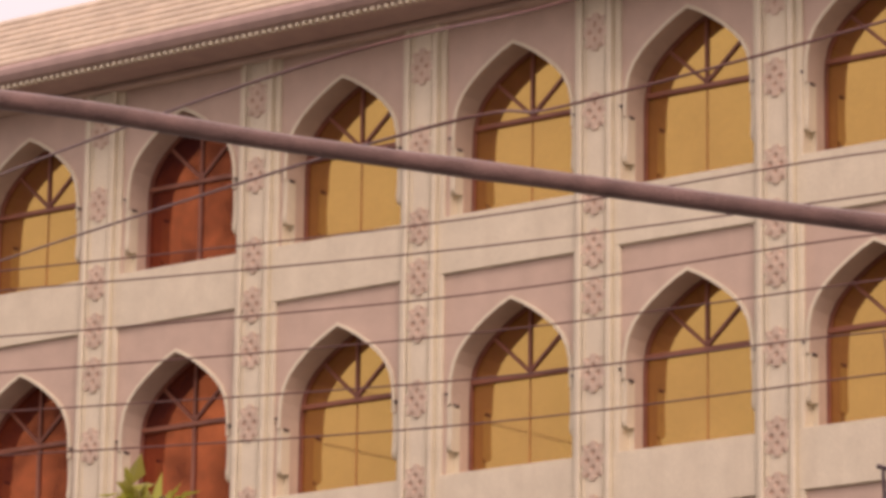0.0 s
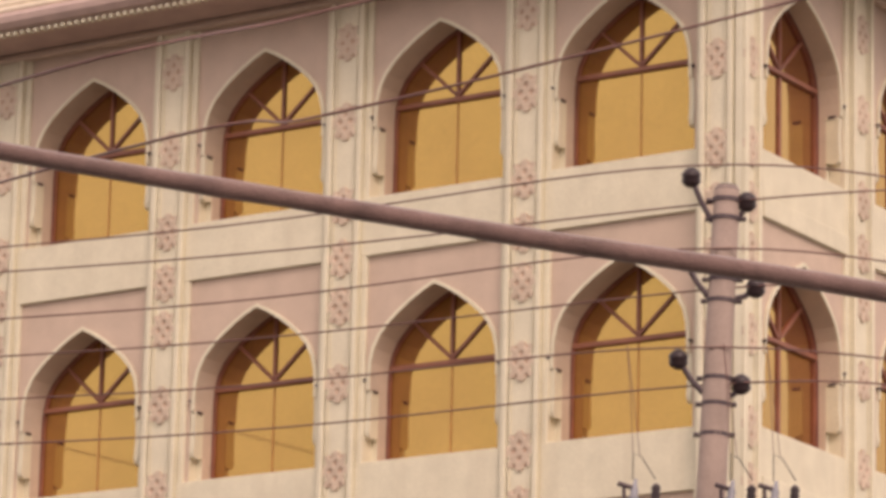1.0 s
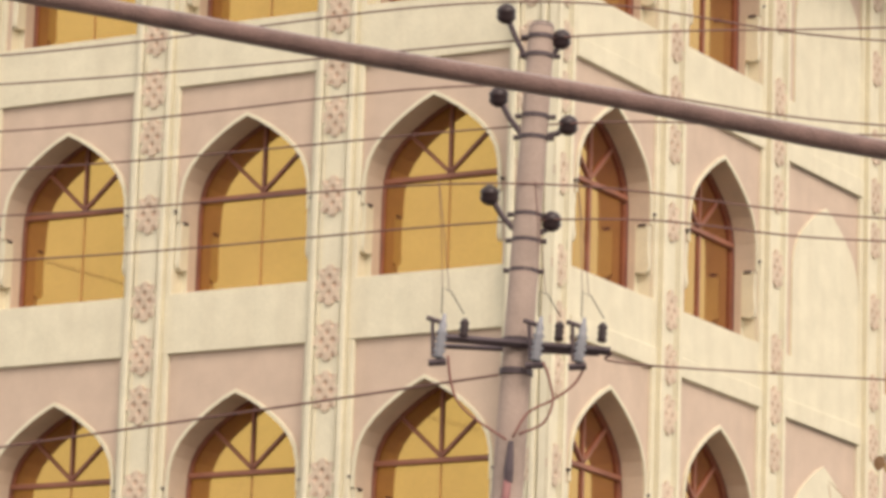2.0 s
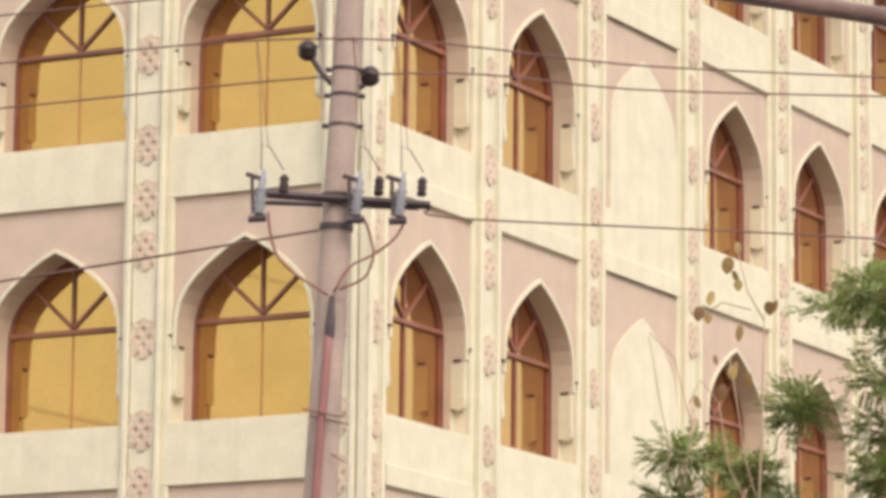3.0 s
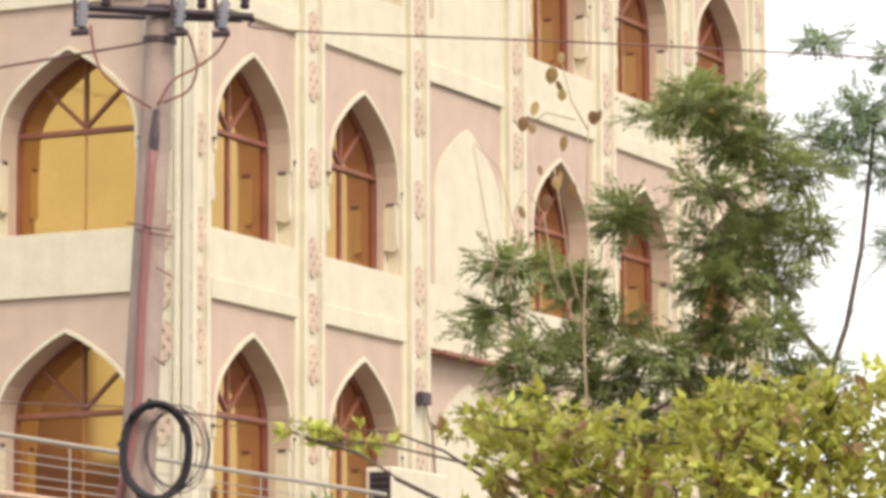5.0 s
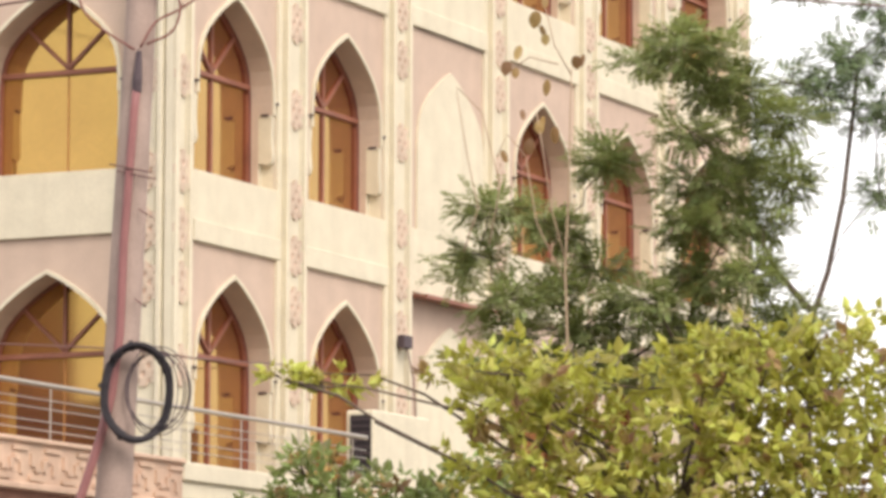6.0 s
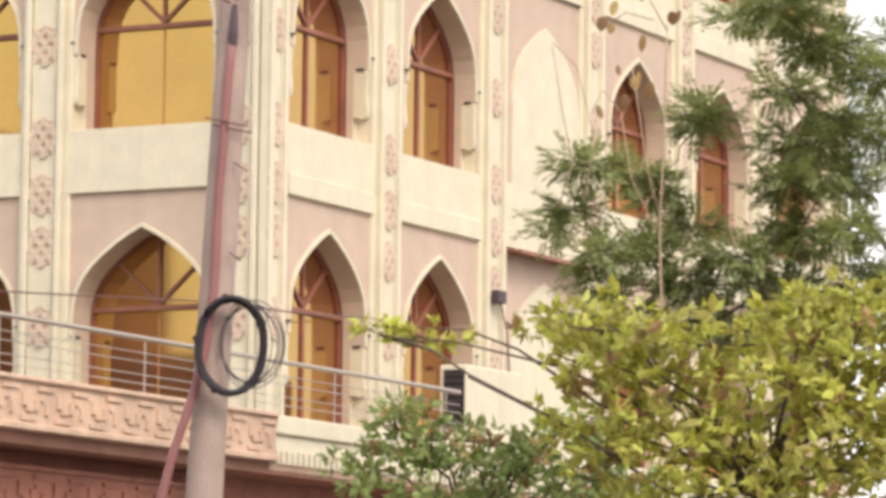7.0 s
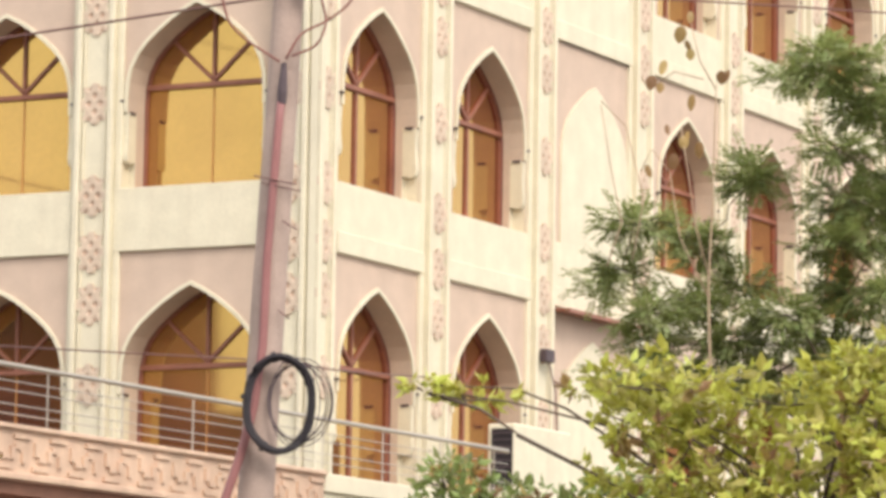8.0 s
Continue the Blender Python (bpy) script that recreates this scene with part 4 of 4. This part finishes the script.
broad_tree(tuple(aim(21.5, -4.0, 22.0)), aim(22.4, 3.0, 22.0), TREE_C, "bright yellow-green broad-leaved tree with dark limbs", BROAD, 13, 0.094, 1.4,
           branches=([aim(26.4, 4.66, 22.0), aim(25.05, 3.99, 22.0), aim(23.66, 3.1, 22.0), aim(22.6, 2.6, 22.0)], [aim(21.54, 4.9, 21.5), aim(21.5, 4.0, 21.5), aim(21.45, 2.5, 21.6)], [aim(22.53, 4.94, 21.6), aim(21.84, 4.34, 21.6), aim(20.77, 3.51, 21.6)], [aim(27.6, 5.2, 22.3), aim(26.9, 5.0, 22.2), aim(26.37, 4.66, 22.0)]))
broad_tree(tuple(aim(26.3, -3.7, 24.0)), aim(26.3, 2.5, 24.0), TREE_D, "dull green small-leaved shrub beside the street", DULL, 14, 0.085, 2.1)

# dry sapling with a few hanging leaves
rng = random.Random(21)
sap = tagged(empty("sapling", pose(*aim(23.8, -2.46, 36.0))), "thin dry sapling with a few large hanging leaves", "sapling")
bpy.context.view_layer.update()
for pts in (((23.8, -2.46), (23.78, 5.7), (23.81, 6.78), (23.76, 7.86), (23.74, 8.9), (23.72, 9.5)), ((23.81, 6.9), (24.0, 7.6), (24.1, 8.3), (24.2, 8.9)), ((23.81, 6.6), (24.2, 7.4), (24.35, 8.3)), ((25.2, 7.0), (25.0, 7.6), (25.15, 8.3), (25.3, 9.2)), ((24.85, 7.1), (24.7, 7.9), (24.95, 8.9), (25.3, 9.25)), ((23.72, 9.4), (23.95, 9.8), (24.1, 10.4)), ((23.9, 9.55), (24.3, 9.65), (24.65, 9.4)), ((24.35, 8.3), (24.6, 8.6), (24.75, 8.3))):
    limb(sap, [aim(a, e, 36.0) for a, e in pts], 0.012 if pts[0][1] < 6 else 0.007, 0.005, "stem", TWIG)
LV = Leaves()
for az, el in ((24.2, 10.16), (24.08, 9.89), (24.49, 9.44), (24.05, 9.24), (23.66, 9.58), (24.43, 9.7), (24.17, 8.7), (24.29, 8.44), (24.68, 8.3), (24.4, 8.86), (23.95, 8.6), (24.08, 10.39), (24.15, 10.0), (23.55, 9.6), (24.6, 9.5), (24.1, 8.75)):
    a = Vector((rng.uniform(-0.4, 0.4), rng.uniform(-0.4, 0.4), -1)).normalized()
    s = (RGT + rand_dir(rng) * 0.5).normalized()
    s = (s - a * s.dot(a)).normalized()
    ln = rng.uniform(0.09, 0.16)
    LV.round(aim(az, el, 36.0) + Vector((0, 0, ln / 2)), a, s, ln, ln * rng.uniform(0.45, 0.85))
LV.mesh("leaves", DRY, sap, "large brownish hanging leaves")["kind"] = "stuff"

# tips of two street plants nearer the eye
for az, el, dist, seed in ((40.85, 10.72, 14.0, 31), (33.95, 3.9, 14.0, 32)):
    broad_tree(tuple(aim(az, -6.3, dist)), aim(az, el - 2.0, dist), [(az, el, dist, 0.07, 0.06), (az + 0.5, el - 1.0, dist, 0.15, 0.14), (az + 0.6, el - 2.2, dist, 0.3, 0.25)], "young green street tree with glossy leaves", BROAD, seed, 0.11, 1.0)


# ---- fittings on the building ----
# outdoor unit of an air conditioner on the podium
ac = tagged(empty("air_conditioner", pose(XB - 0.45, 2.2, PODIUM)), "cream outdoor air-conditioner unit with a dark grille", "air conditioner")
part("casing", boxes((0.0, 0.36, 0.0, 1.5, 0.10, 0.98), bevel=0.02), CREAM, ac)
part("foot", boxes((0.0, 0.36, 0.1, 0.18, 0.0, 0.10)), STEEL, ac)
part("foot", boxes((0.0, 0.36, 1.3, 1.38, 0.0, 0.10)), STEEL, ac)
part("grille", boxes((0.06, 0.33, -0.012, 0.0, 0.2, 0.92)), BLACK, ac, "dark ribbed grille")
for i in range(9):
    part("slat", boxes((0.06, 0.33, -0.022, -0.012, 0.22 + i * 0.08, 0.24 + i * 0.08)), STEEL, ac)
# meter box and its lead
meter = tagged(empty("meter_box", pose(0.13, 5.55, 6.8)), "small grey meter box on a pilaster", "meter box")
part("box", boxes((0.0, 0.10, -0.12, 0.12, 0.0, 0.16), bevel=0.01), STEEL, meter)
part("lead", tube(bmesh.new(), [(0.05, 0.05, 0.0), (0.07, 0.2, -0.35), (0.05, 0.32, -0.9), (0.04, 0.3, -1.5)], 0.012, 6), CABLE, meter)
awning = tagged(empty("awning", pose(0, 0, 0)), "short dark tin awning over the windowless bay", "awning")
part("sheet", boxes((0.0, 0.28, 5.95, 8.25, 7.50, 7.52)), WOOD, awning)
part("edge", boxes((0.26, 0.29, 5.95, 8.25, 7.475, 7.522)), WOOD, awning)

# ---- the far side of the street ----
rng = random.Random(5)
x = -130.0
while x < 60:
    w, h = rng.uniform(6, 11), rng.uniform(10.5, 17.6)
    if 14 < x + w and x < 32:
        h = 9.0
    house = tagged(empty("street_house", pose(x, -62, 0)), "plain brown rendered house across the street", "house", "houses across the street")
    part("wall", boxes((0, w - 0.3, -9, 0, 0, h)), GREYWALL, house)
    part("parapet", boxes((-0.1, w - 0.2, -0.2, 0.15, h, h + 0.5)), GREYWALL, house)
    for fl in range(int(h / 3.4)):
        for k in range(int(w / 3.2)):
            part("window", boxes((0.9 + k * 3.2, 2.3 + k * 3.2, 0.0, 0.04, 1.0 + fl * 3.4, 2.5 + fl * 3.4)), DARKGLASS, house)
    x += w
